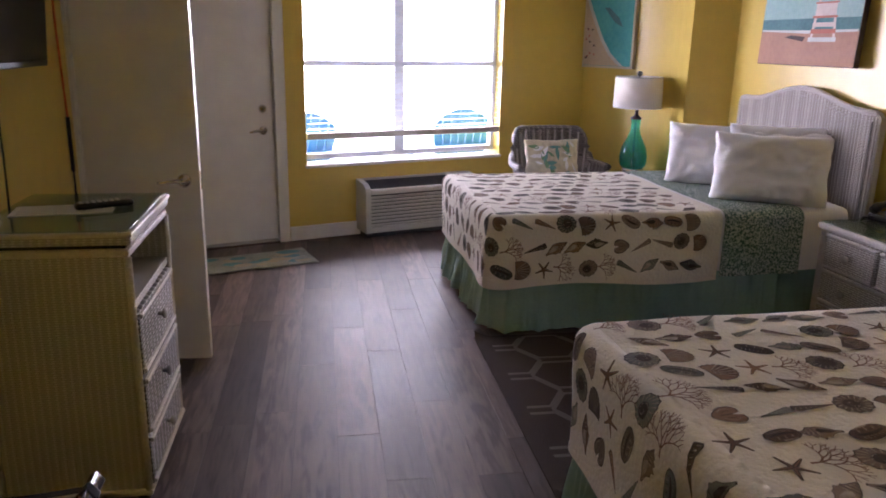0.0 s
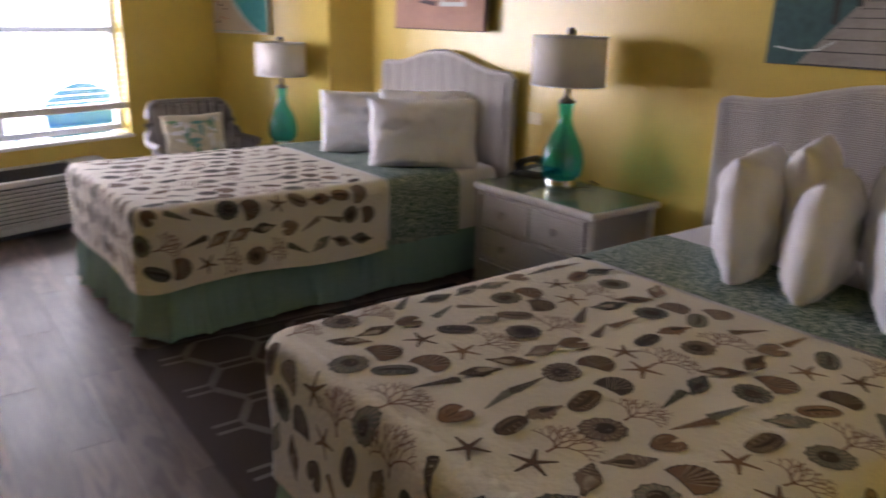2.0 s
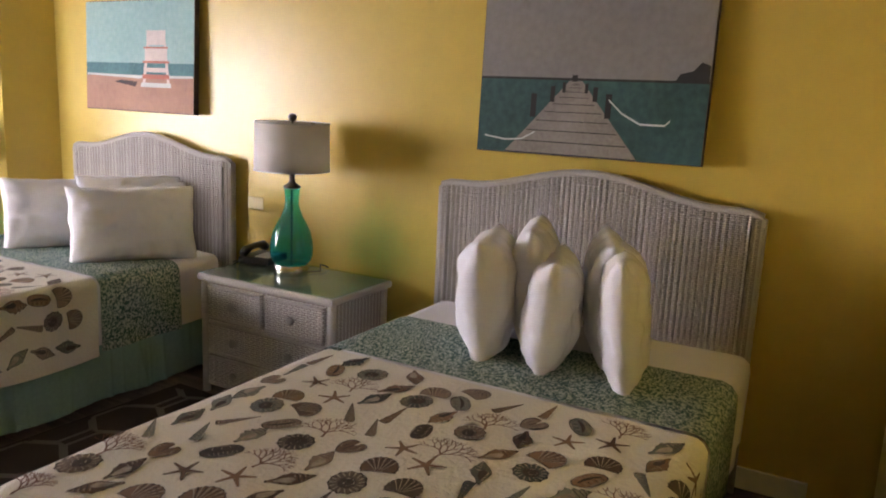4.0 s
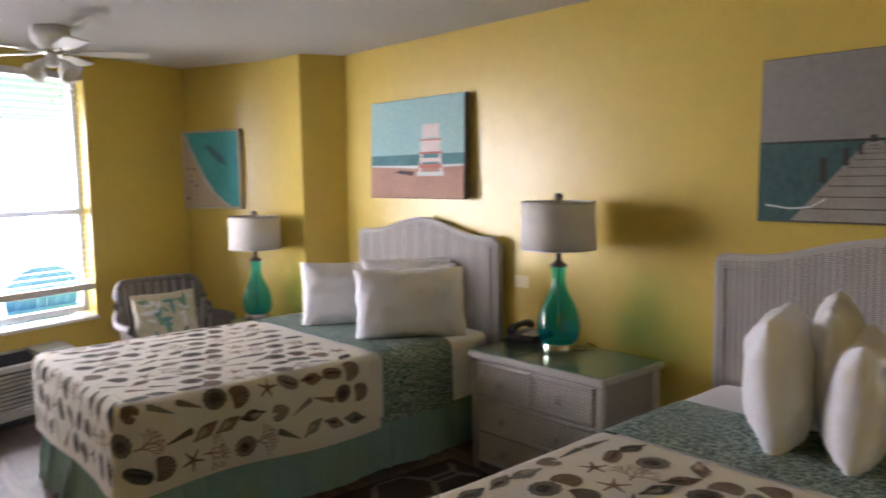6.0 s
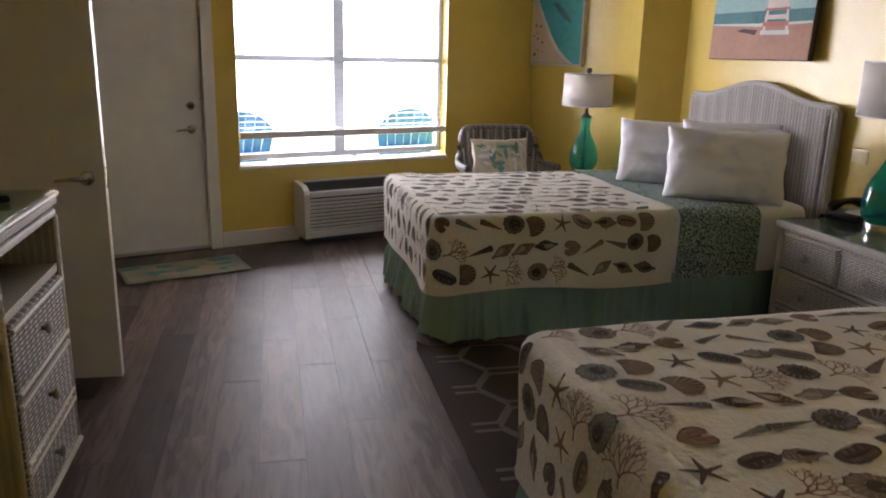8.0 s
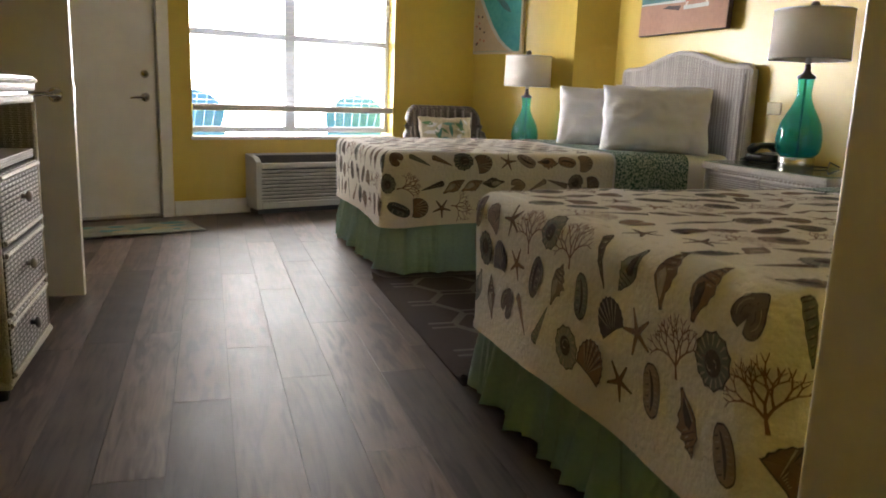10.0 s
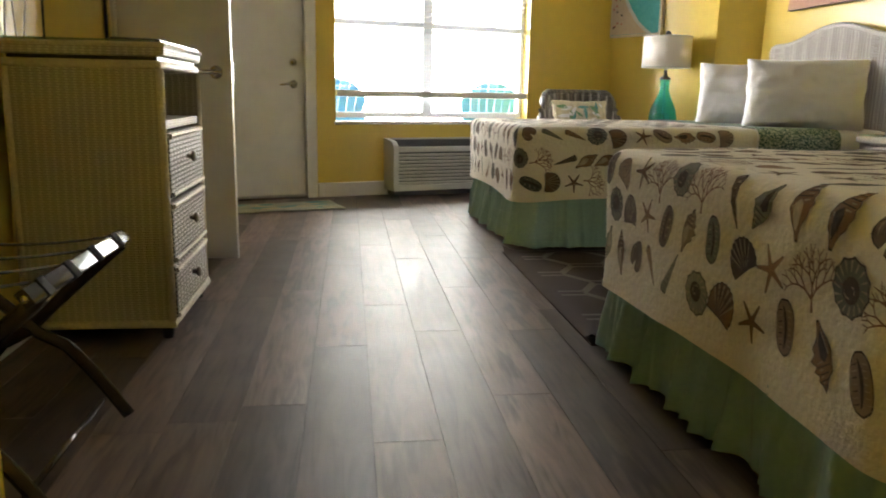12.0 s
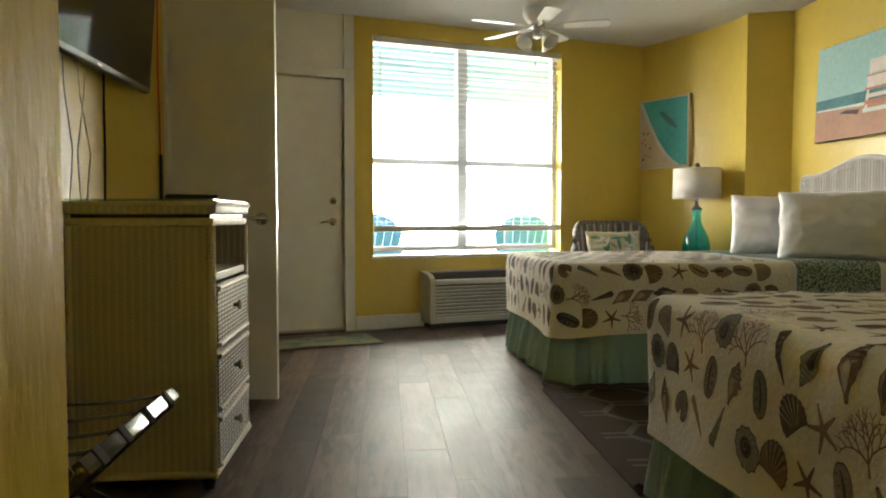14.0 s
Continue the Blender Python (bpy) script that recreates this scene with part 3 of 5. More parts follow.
part("front_bar", box(0.045, 0.0, AH - 0.105, AW - 0.04, 0.045, AH - 0.062, bevel=0.008), ACW, ac)
part("front_bar", box(0.045, 0.0, 0.0, AW - 0.04, 0.03, 0.050, bevel=0.006), ACW, ac)
part("control_cover", prism([(0.02, AH - 0.075), (AD, AH - 0.075), (AD, AH + 0.004), (0.06, AH - 0.014), (0.02, AH - 0.05)], AW - 0.04 - 0.81, "x"), ACW, ac).location = (0.81, 0, 0)
part("back_bar", box(0.045, AD - 0.03, AH - 0.075, 0.81, AD, AH, bevel=0.004), ACW, ac)
part("outlet_tray", prism([(0.045, AH - 0.085), (AD - 0.03, AH - 0.085), (AD - 0.03, AH - 0.018), (0.045, AH - 0.075)], 0.765, "x"), ACD, ac).location = (0.045, 0, 0)
for k in range(8):
    part("outlet_vane", box(0.047, 0.052 + k * 0.018, AH - 0.078 + k * 0.0072, 0.808, 0.056 + k * 0.018, AH - 0.064 + k * 0.0072), ACD, ac, "dark outlet vane")
for k in range(9):
    lv = part("louver", box(0.045, -0.008, -0.010, AW - 0.04, 0.006, 0.010, bevel=0.003), ACW, ac)
    lv.matrix_local = pose(0, 0.018, 0.064 + k * 0.0285, 28, 0, 0)
part("base_panel", box(0.03, 0.05, -0.045, AW - 0.03, AD, 0.0), ACD, ac)

# ---- beds ----
random.seed(4)


def shell_motif(kind, rnd):
    """Lists of (outline, material slot, layer) about the origin, about 1 across, upright along +x."""
    out = []
    cos, sin = math.cos, math.sin

    def ring(n, fx, fy):
        return [(fx(2 * math.pi * k / n), fy(2 * math.pi * k / n)) for k in range(n)]

    def streak(x0, y0, x1, y1, w0, w1, mi):
        d = math.hypot(x1 - x0, y1 - y0)
        nx, ny = -(y1 - y0) / d, (x1 - x0) / d
        out.append(([(x0 - nx * w0, y0 - ny * w0), (x1 - nx * w1, y1 - ny * w1), (x1 + nx * w1, y1 + ny * w1), (x0 + nx * w0, y0 + ny * w0)], mi, 1))

    if kind == "scallop":
        o = []
        for k in range(27):
            a = radians(-118 + 236 * k / 26)
            r = 0.60 * (1 + 0.035 * cos(k * math.pi))
            o.append((-0.20 + r * cos(a) * 0.98, r * sin(a) * 0.86))
        o += [(-0.44, 0.16), (-0.46, -0.16)]
        out.append((o, rnd.choice((0, 0, 2)), 0))
        for k in range(-5, 6):
            a = k * 0.20
            streak(-0.36, 0.02 * k, -0.20 + 0.55 * cos(a), 0.47 * sin(a), 0.005, 0.020, 4 if k % 2 else 5)
        for q in (0.30, 0.44):
            for k in range(-4, 4):
                a, b = k * 0.24, (k + 1) * 0.24
                streak(-0.22 + q * cos(a), q * 0.84 * sin(a), -0.22 + q * cos(b), q * 0.84 * sin(b), 0.008, 0.008, 5)
    elif kind == "star":
        o = []
        for k in range(10):
            a = math.pi * k / 5 + 0.2
            if k % 2 == 0:
                o += [(0.48 * cos(a - 0.06), 0.48 * sin(a - 0.06)), (0.50 * cos(a), 0.50 * sin(a)), (0.48 * cos(a + 0.06), 0.48 * sin(a + 0.06))]
            else:
                o.append((0.115 * cos(a), 0.115 * sin(a)))
        out.append((o, 0, 0))
        for k in range(5):
            a = 2 * math.pi * k / 5 + 0.2
            streak(0.04 * cos(a), 0.04 * sin(a), 0.36 * cos(a), 0.36 * sin(a), 0.014, 0.006, 3)
    elif kind == "auger":
        top, bot = [], []
        for k in range(9):
            x = -0.56 + 1.02 * k / 8
            w = 0.015 + 0.135 * (k / 8) ** 0.9
            top.append((x, w * (1.0 if k % 2 else 0.84)))
            bot.append((x, -w * (0.84 if k % 2 else 1.0)))
        o = top + [(0.53, 0.06), (0.50, -0.09)] + bot[::-1]
        out.append((o, rnd.choice((1, 1, 2, 0)), 0))
        for k in range(7):
            x = -0.40 + 0.13 * k
            w = 0.11 * ((x + 0.56) / 1.02)
            streak(x, -w, x + 0.05, w, 0.006 + 0.001 * k, 0.006, 5)
            streak(x + 0.045, -w * 0.2, x + 0.075, w * 0.8, 0.012, 0.006, 4)
    elif kind in ("whelk", "conch"):
        spiky = 0.07 if kind == "conch" else 0.015
        o = [(0.54, 0.02), (0.44, 0.07), (0.36, 0.10 + spiky), (0.30, 0.12), (0.22, 0.19 + spiky), (0.14, 0.20), (0.05, 0.26 + spiky), (-0.04, 0.22), (-0.15, 0.20 + spiky * 0.6), (-0.26, 0.12), (-0.40, 0.07), (-0.54, 0.05), (-0.55, -0.03), (-0.40, -0.07), (-0.24, -0.17), (-0.06, -0.24), (0.10, -0.22), (0.24, -0.15 - spiky), (0.36, -0.09), (0.46, -0.05)]
        out.append((o, rnd.choice((0, 1, 2)), 0))
        out.append(([(-0.40, -0.01), (-0.20, 0.06), (0.02, 0.05), (0.10, -0.05), (0.0, -0.14), (-0.18, -0.11), (-0.30, -0.06)], rnd.choice((5, 4)), 1))
        streak(-0.36, -0.045, -0.02, -0.165, 0.012, 0.016, 4)
        for k, x in enumerate((0.13, 0.24, 0.34, 0.42)):
            w = 0.17 - 0.038 * k
            streak(x, -w, x + 0.03, w, 0.010, 0.010, 5)
            streak(x - 0.05, w * 0.1, x - 0.03, w * 0.85, 0.014, 0.010, 4)
    elif kind == "cowrie":
        out.append((ring(22, lambda a: 0.50 * cos(a) * (1 + 0.02 * cos(9 * a)), lambda a: (0.285 + 0.03 * sin(2 * a + 1)) * sin(a)), rnd.choice((1, 2, 2, 0)), 0))
        out.append((ring(14, lambda a: 0.38 * cos(a), lambda a: 0.045 * sin(a) - 0.05 + 0.07 * cos(a) ** 2), 5, 1))
        for k in range(7):
            x = -0.30 + 0.10 * k
            streak(x, -0.10, x + 0.015, -0.19, 0.012, 0.006, 4)
            streak(x, 0.06, x + 0.02, 0.17, 0.014, 0.006, 4 if k % 2 else 5)
        streak(-0.26, 0.21, 0.16, 0.225, 0.010, 0.020, 4)
    elif kind == "heart":
        o = [(0.46 * (0.80 + 0.20 * abs(sin(a / 2))) * cos(a) - 0.04, 0.36 * sin(a) * (1.0 + 0.30 * cos(a))) for a in [2 * math.pi * k / 26 for k in range(26)]]
        o[0], o[1], o[-1] = (0.05, 0.0), (0.30, 0.07), (0.30, -0.07)
        out.append((o, rnd.choice((0, 2)), 0))
        for sy in (-1, 1):
            for q in (0.16, 0.26, 0.35):
                for k in range(5):
                    a, b = 0.9 + 0.34 * k, 0.9 + 0.34 * (k + 1)
                    streak(-0.04 + q * cos(a), sy * q * sin(a), -0.04 + q * cos(b), sy * q * sin(b), 0.008, 0.008, 5 if q != 0.26 else 4)
        streak(0.05, 0, -0.30, 0, 0.018, 0.006, 5)
    elif kind == "turban":
        out.append((ring(33, lambda a: 0.45 * (1 + 0.06 * cos(11 * a)) * cos(a) + 0.04, lambda a: 0.40 * (1 + 0.06 * cos(11 * a)) * sin(a)), rnd.choice((1, 1, 2)), 0))
        for k in range(16):
            a = 2 * math.pi * k / 16
            streak(0.02 + 0.25 * cos(a), 0.23 * sin(a), 0.04 + 0.41 * cos(a + 0.1), 0.36 * sin(a + 0.1), 0.008, 0.022, 4)
        out.append((ring(14, lambda a: 0.21 * cos(a), lambda a: 0.19 * sin(a)), 5, 1))
        for k in range(12):
            a, b = 0.55 * k, 0.55 * (k + 1)
            q, q2 = 0.03 + 0.014 * k, 0.03 + 0.014 * (k + 1)
            streak(q * cos(a), q * sin(a), q2 * cos(b), q2 * sin(b), 0.010, 0.012, 4 if k % 3 else 1)
    else:
        def branch(x, y, a, ln, w, depth):
            x2, y2 = x + ln * cos(a), y + ln * sin(a)
            px, py = -sin(a) * w, cos(a) * w
            out.append(([(x - px, y - py), (x2 - px * 0.7, y2 - py * 0.7), (x2 + px * 0.7, y2 + py * 0.7), (x + px, y + py)], 3, 0))
            if depth:
                for da in (-0.72, 0.0, 0.70) if depth == 5 else (-0.46, 0.42):
                    branch(x2, y2, a * 0.92 + da + rnd.uniform(-0.22, 0.22), ln * rnd.uniform(0.80, 1.0), w * 0.80, depth - 1)
        branch(-0.52, 0, 0.0, 0.20, 0.030, 5)
    return out


def bed(m, seed, XQ, XB, L, DROP):
    """A double bed, head at local x = 0, foot at negative x."""
    rnd = random.Random(seed)
    b = empty("bed", m, "made double bed with a shell-print quilt and aqua skirt", "bed", "double beds")
    HW, TOP, R = 0.715, 0.675, 0.055
    CR = 0.10
    part("mattress", box(-L + 0.08, -HW + 0.03, 0.30, -0.09, HW - 0.03, TOP - 0.012, bevel=0.06, seg=3), LINEN, b, "white sheeted mattress", True)
    part("box_spring", box(-L + 0.10, -HW + 0.05, 0.12, -0.10, HW - 0.05, 0.31, bevel=0.02), LINEN, b)
    for sx in (-L + 0.24, -0.25):
        for sy in (-0.55, 0.55):
            part("leg", tube([(sx, sy, 0), (sx, sy, 0.13)], 0.025), BLACK, b)

    # plan outline of the quilt: near side, rounded foot, far side
    def plan(x_head, inset=0.0):
        s = HW - inset
        straight = L - CR - inset + x_head
        lens = (straight, CR * math.pi / 2, 2 * (s - CR), CR * math.pi / 2, straight)
        total = sum(lens)

        def at(p):
            p = min(max(p, 0.0), total)
            if p < lens[0]:
                return Vector((x_head - p, s, 0)), Vector((0, 1, 0))
            p -= lens[0]
            xf = -L + CR + inset
            if p < lens[1]:
                a = p / CR
                n = Vector((-math.sin(a), math.cos(a), 0))
                return Vector((xf, s - CR, 0)) + n * CR, n
            p -= lens[1]
            if p < lens[2]:
                return Vector((xf - CR, s - CR - p, 0)), Vector((-1, 0, 0))
            p -= lens[2]
            if p < lens[3]:
                a = p / CR
                n = Vector((-math.cos(a), -math.sin(a), 0))
                return Vector((xf, -s + CR, 0)) + n * CR, n
            p -= lens[3]
            return Vector((xf + p, -s, 0)), Vector((0, -1, 0))
        return at, total

    at, total = plan(XQ)
    ph = rnd.random() * 6

    def lump(x, y):
        return 0.007 * noise.noise(Vector((x * 3.1 + ph, y * 3.1, seed)))

    def over(p, h, lift=0.0):
        """A point of the quilt: p along the outline, h down from where its edge begins to turn."""
        c, n = at(p)
        if h <= 0:
            q = c - n * (R - h)
            return Vector((q.x, q.y, TOP + lump(q.x, q.y) + lift))
        arc = R * math.pi / 2
        if h < arc:
            a = h / R
            q = c - n * (R - (R + lift) * math.sin(a))
            return Vector((q.x, q.y, TOP - R + (R + lift) * math.cos(a) + lump(q.x, q.y) * (1 - h / arc)))
        d = h - arc
        wob = 0.010 * math.sin(p * 7 + ph) * d / 0.3 + 0.006 * noise.noise(Vector((p * 6, d * 6, seed)))
        q = c + n * (wob + lift + 0.012 * d)
        return Vector((q.x, q.y, TOP - R - d))

    n_p = 220
    qb = bmesh.new()
    rows = []
    hs = [-0.02, 0.0, 0.02, 0.045, 0.07, 0.10, 0.16, 0.22, 0.28, 0.35, DROP]
    for i in range(n_p + 1):
        p = total * i / n_p
        tail = 0.012 * math.sin(p * 5 + ph)
        rows.append([qb.verts.new(over(p, h if h < DROP else h + tail)) for h in hs])
    for a, c in zip(rows, rows[1:]):
        for k in range(len(hs) - 1):
            qb.faces.new((a[k], a[k + 1], c[k + 1], c[k]))
    cols = []
    half = n_p // 2
    KQ = 36
    for i in range(half + 1):
        va, vb = rows[i][0], rows[n_p - i][0]
        row = [va]
        if i < half:
            for k in range(1, KQ):
                w = va.co.lerp(vb.co, k / KQ)
                w.z = TOP + lump(w.x, w.y)
                row.append(qb.verts.new(w))
            row.append(vb)
        cols.append(row)
    for i in range(half - 1):
        for k in range(KQ):
            qb.faces.new((cols[i][k], cols[i + 1][k], cols[i + 1][k + 1], cols[i][k + 1]))
    for k in range(KQ):
        try:
            f = [cols[half - 1][k], cols[half][0], cols[half - 1][k + 1]]
            qb.faces.new(f)
        except ValueError:
            pass
    bmesh.ops.recalc_face_normals(qb, faces=qb.faces[:])
    quilt = part("quilt", qb, QUILT, b, "off-white quilt printed with shells", True)

    # the print: flat shapes lying on the cloth
    pb = bmesh.new()
    mats = [PRINT_BROWN, PRINT_GREY, PRINT_DARK, PRINT_CORAL, PRINT_LIGHT, PRINT_EDGE]

    def stamp(mapper, kind, size, turn):
        c, s = math.cos(turn), math.sin(turn)
        for o, mi, lift in shell_motif(kind, rnd):
            def put(x, y):
                return pb.verts.new(mapper((x * c - y * s) * size, (x * s + y * c) * size, 0.0024 + 0.0012 * lift))
            if len(o) > 6:
                ox, oy = sum(p[0] for p in o) / len(o), sum(p[1] for p in o) / len(o)
                rim_v = [put(x, y) for x, y in o]
                in_v = [put(ox + (x - ox) * 0.93, oy + (y - oy) * 0.93) for x, y in o]
                mid_v = [put(ox + (x - ox) * 0.4, oy + (y - oy) * 0.4) for x, y in o]
                hub = put(ox, oy)
                for k in range(len(o)):
                    l = (k + 1) % len(o)
                    pb.faces.new((rim_v[k], rim_v[l], in_v[l], in_v[k])).material_index = 5 if lift == 0 else mi
                    for f in (pb.faces.new((in_v[k], in_v[l], mid_v[l], mid_v[k])), pb.faces.new((mid_v[k], mid_v[l], hub))):
                        f.material_index = mi
            else:
                f = pb.faces.new([put(x, y) for x, y in o])
                f.material_index = mi

    # one repeat of the cloth: rows of motifs, each row shifted against the last
    kinds = ["scallop", "auger", "coral", "cowrie", "whelk", "star", "turban", "auger", "conch", "heart", "coral", "scallop", "whelk", "cowrie", "auger", "turban", "star", "whelk"]
    scale = {"coral": 1.12, "star": 0.88, "auger": 1.0, "turban": 1.0, "heart": 0.9, "cowrie": 0.98, "whelk": 1.05, "scallop": 0.84}

    def pick(i, j):
        k = kinds[(i * 5 + j * 11 + seed) % len(kinds)]
        return k, rnd.uniform(0.110, 0.126) * scale.get(k, 1.0)

    def tilt(k):
        return rnd.uniform(-0.35, 0.35) * (1 if k == "coral" else 2) + (0 if k in ("coral", "scallop") or rnd.random() < 0.6 else math.pi)
    # top
    step = 0.119
    nx, ny = int((L + XQ - 0.10) / step), int((2 * HW - 0.16) / step)
    for i in range(nx + 1):
        for j in range(ny + 1):
            x = -L + 0.11 + i * step + rnd.uniform(-0.010, 0.010) + (0.5 * step if j % 2 else 0)
            y = -HW + 0.10 + j * (2 * HW - 0.20) / ny + rnd.uniform(-0.012, 0.012)
            if x > XQ - 0.06:
                continue
            k, size = pick(i, j)
            stamp(lambda a, c, z, x=x, y=y: Vector((x + a, y + c, TOP + lump(x + a, y + c) + z)), k, size, tilt(k))
    # hanging sides
    n_s = int(total / step)
    side = (total - 2 * HW) / 2
    for r_i, h1 in enumerate((0.075, 0.20, 0.325)):
        for i in range(n_s):
            p = (i + 0.5 + 0.5 * (r_i % 2)) * total / n_s + rnd.uniform(-0.012, 0.012)
            if p < 0.08 or p > total - 0.08:
                continue
            k, size = pick(i, 20 + r_i)
            h0 = h1 + rnd.uniform(-0.012, 0.012)
            stamp(lambda a, c, z, p=p, h0=h0: over(p + a, min(h0 + c, DROP - 0.005), z), k, size, tilt(k) + (math.pi if p < side else 0 if p > total - side else -math.pi / 2))
    part("shell_print", pb, mats, quilt, "brown and grey-green printed shells and coral")

    hem = bmesh.new()
    for i in range(n_p):
        p0, p1 = total * i / n_p, total * (i + 1) / n_p
        quad = []
        for p, h in ((p0, -0.012), (p1, -0.012), (p1, 0.004), (p0, 0.004)):
            quad.append(hem.verts.new(over(p, DROP + 0.012 * math.sin(p * 5 + ph) + h, 0.003)))
        hem.faces.new(quad)
    bmesh.ops.remove_doubles(hem, verts=hem.verts[:], dist=0.0005)
    part("hem", hem, QUILT, quilt, "stitched hem of the quilt", True)

    # woven band folded at the head end
    def strip(x0, x1, up, drop, mname, mt, lb):
        arc = R * math.pi / 2
        flat = 2 * (HW - R)
        full = flat + 2 * arc + 2 * drop

        def fn(u, v):
            x = x0 + (x1 - x0) * u
            a = (v - 0.5) * full
            s = 1 if a > 0 else -1
            a = abs(a)
            if a < flat / 2:
                return Vector((x, s * a, TOP + up + lump(x, s * a)))
            a -= flat / 2
            if a < arc:
                t = a / R
                return Vector((x, s * (HW - R + (R + up) * math.sin(t)), TOP - R + (R + up) * math.cos(t)))
            d = a - arc
            return Vector((x, s * (HW + up + 0.008 * math.sin(x * 16 + ph) * d / 0.3), TOP - R - d))
        bm = sheet(fn, 10, 64)
        bmesh.ops.recalc_face_normals(bm, faces=bm.faces[:])
        return part(mname, bm, mt, b, lb, True)
    strip(XQ + 0.012, XB, 0.004, DROP - 0.10, "quilt_band", BAND, "sea-green woven band folded across the bed")
    strip(XB, -0.12, -0.002, 0.30, "sheet", LINEN, "white cotton sheet")

    # pleated skirt
    at2, tot2 = plan(-0.12, 0.045)
    ph2 = rnd.random() * 9

    def skirt(u, v):
        p = u * tot2
        c, n = at2(p)
        d = v * 0.345
        foot = 1.0 if abs(u - 0.5) < 0.17 else max(0.30, 1 - (abs(u - 0.5) - 0.17) * 25)
        ridge = (1 - abs(noise.noise(Vector((p * 5.5, v * 0.35, seed))))) ** 7
        fine = (1 - abs(noise.noise(Vector((p * 13, v * 0.5, seed + 5))))) ** 6
        w = (0.046 * ridge + 0.020 * fine + 0.030 * noise.noise(Vector((p * 6, v * 0.6, seed + 3)))) * foot * (0.30 + 0.9 * v)
        q = c + n * (w + 0.020 * v * foot - 0.004)
        return Vector((q.x, q.y, 0.37 - d + 0.006 * math.sin(p * 11)))
    sb = sheet(skirt, 760, 8)
    bmesh.ops.recalc_face_normals(sb, faces=sb.faces[:])
    part("bed_skirt", sb, SKIRT, b, "aqua satin gathered skirt", True)
    return b


BED_1, BED_2 = HEAD @ pose(-0.09, 1.29, 0), HEAD @ pose(-0.145, -1.635, 0)
bed(BED_1, 3, -0.92, -0.41, 2.27, 0.42)
bed(BED_2, 8, -1.015, -0.48, 2.33, 0.465)


def headboard(m, w):
    """Arched wicker headboard; local y along the wall, front at -x."""
    hb = empty("headboard", m, "whitewashed wicker headboard with an arched top against the yellow wall", "headboard", "wicker headboards")

    def top(a):
        t = abs(a) / (w / 2)
        k = 0.5 + 0.5 * math.cos(math.pi * min(t / 0.80, 1.0))
        return 1.225 + 0.100 * k - 0.02 * max(0, (t - 0.9) / 0.1) ** 2

    n = 240
    bm = bmesh.new()
    fr, zs = [], 12
    for i in range(n + 1):
        a = -w / 2 + 0.02 + (w - 0.04) * i / n
        dx = -0.004 * abs(math.sin(math.pi * i / 4))
        fr.append([bm.verts.new((-0.045 + dx, a, 0.30 + (top(a) - 0.32) * k / zs)) for k in range(zs + 1)])
    for p, q in zip(fr, fr[1:]):
        for k in range(zs):
            bm.faces.new((p[k], q[k], q[k + 1], p[k + 1]))
    bmesh.ops.recalc_face_normals(bm, faces=bm.faces[:])
    part("woven_panel", bm, CANE, hb)
    out = [(-w / 2, 0.0)] + [(-w / 2 + w * k / 40, top(-w / 2 + w * k / 40) - 0.012) for k in range(41)] + [(w / 2, 0.0)]
    part("back_board", prism(out, 0.04, "x"), CANE_TRIM, hb).location = (-0.042, 0, 0)
    rim = [(-0.03, -w / 2 + 0.012, 0.0), (-0.03, -w / 2 + 0.012, 1.16)] + [(-0.03, -w / 2 + 0.02 + (w - 0.04) * k / 36, top(-w / 2 + 0.02 + (w - 0.04) * k / 36) - 0.004) for k in range(37)] + [(-0.03, w / 2 - 0.012, 1.16), (-0.03, w / 2 - 0.012, 0.0)]
    part("rim", tube(rim, 0.015, 10), CANE_TRIM, hb, "wrapped cane rim", True)
    inner_r = [(-0.052, -w / 2 + 0.055, 0.35)] + [(-0.052, -w / 2 + 0.055 + (w - 0.11) * k / 36, top(-w / 2 + 0.055 + (w - 0.11) * k / 36) - 0.055) for k in range(37)] + [(-0.052, w / 2 - 0.055, 0.35)]
    part("braid", tube(inner_r, 0.003, 6), CANE_STAKE, hb, "thin cane braid", True)
    return hb


headboard(HEAD @ pose(-0.035, 1.33, 0), 1.45)
headboard(HEAD @ pose(-0.035, -1.56, 0), 1.52)


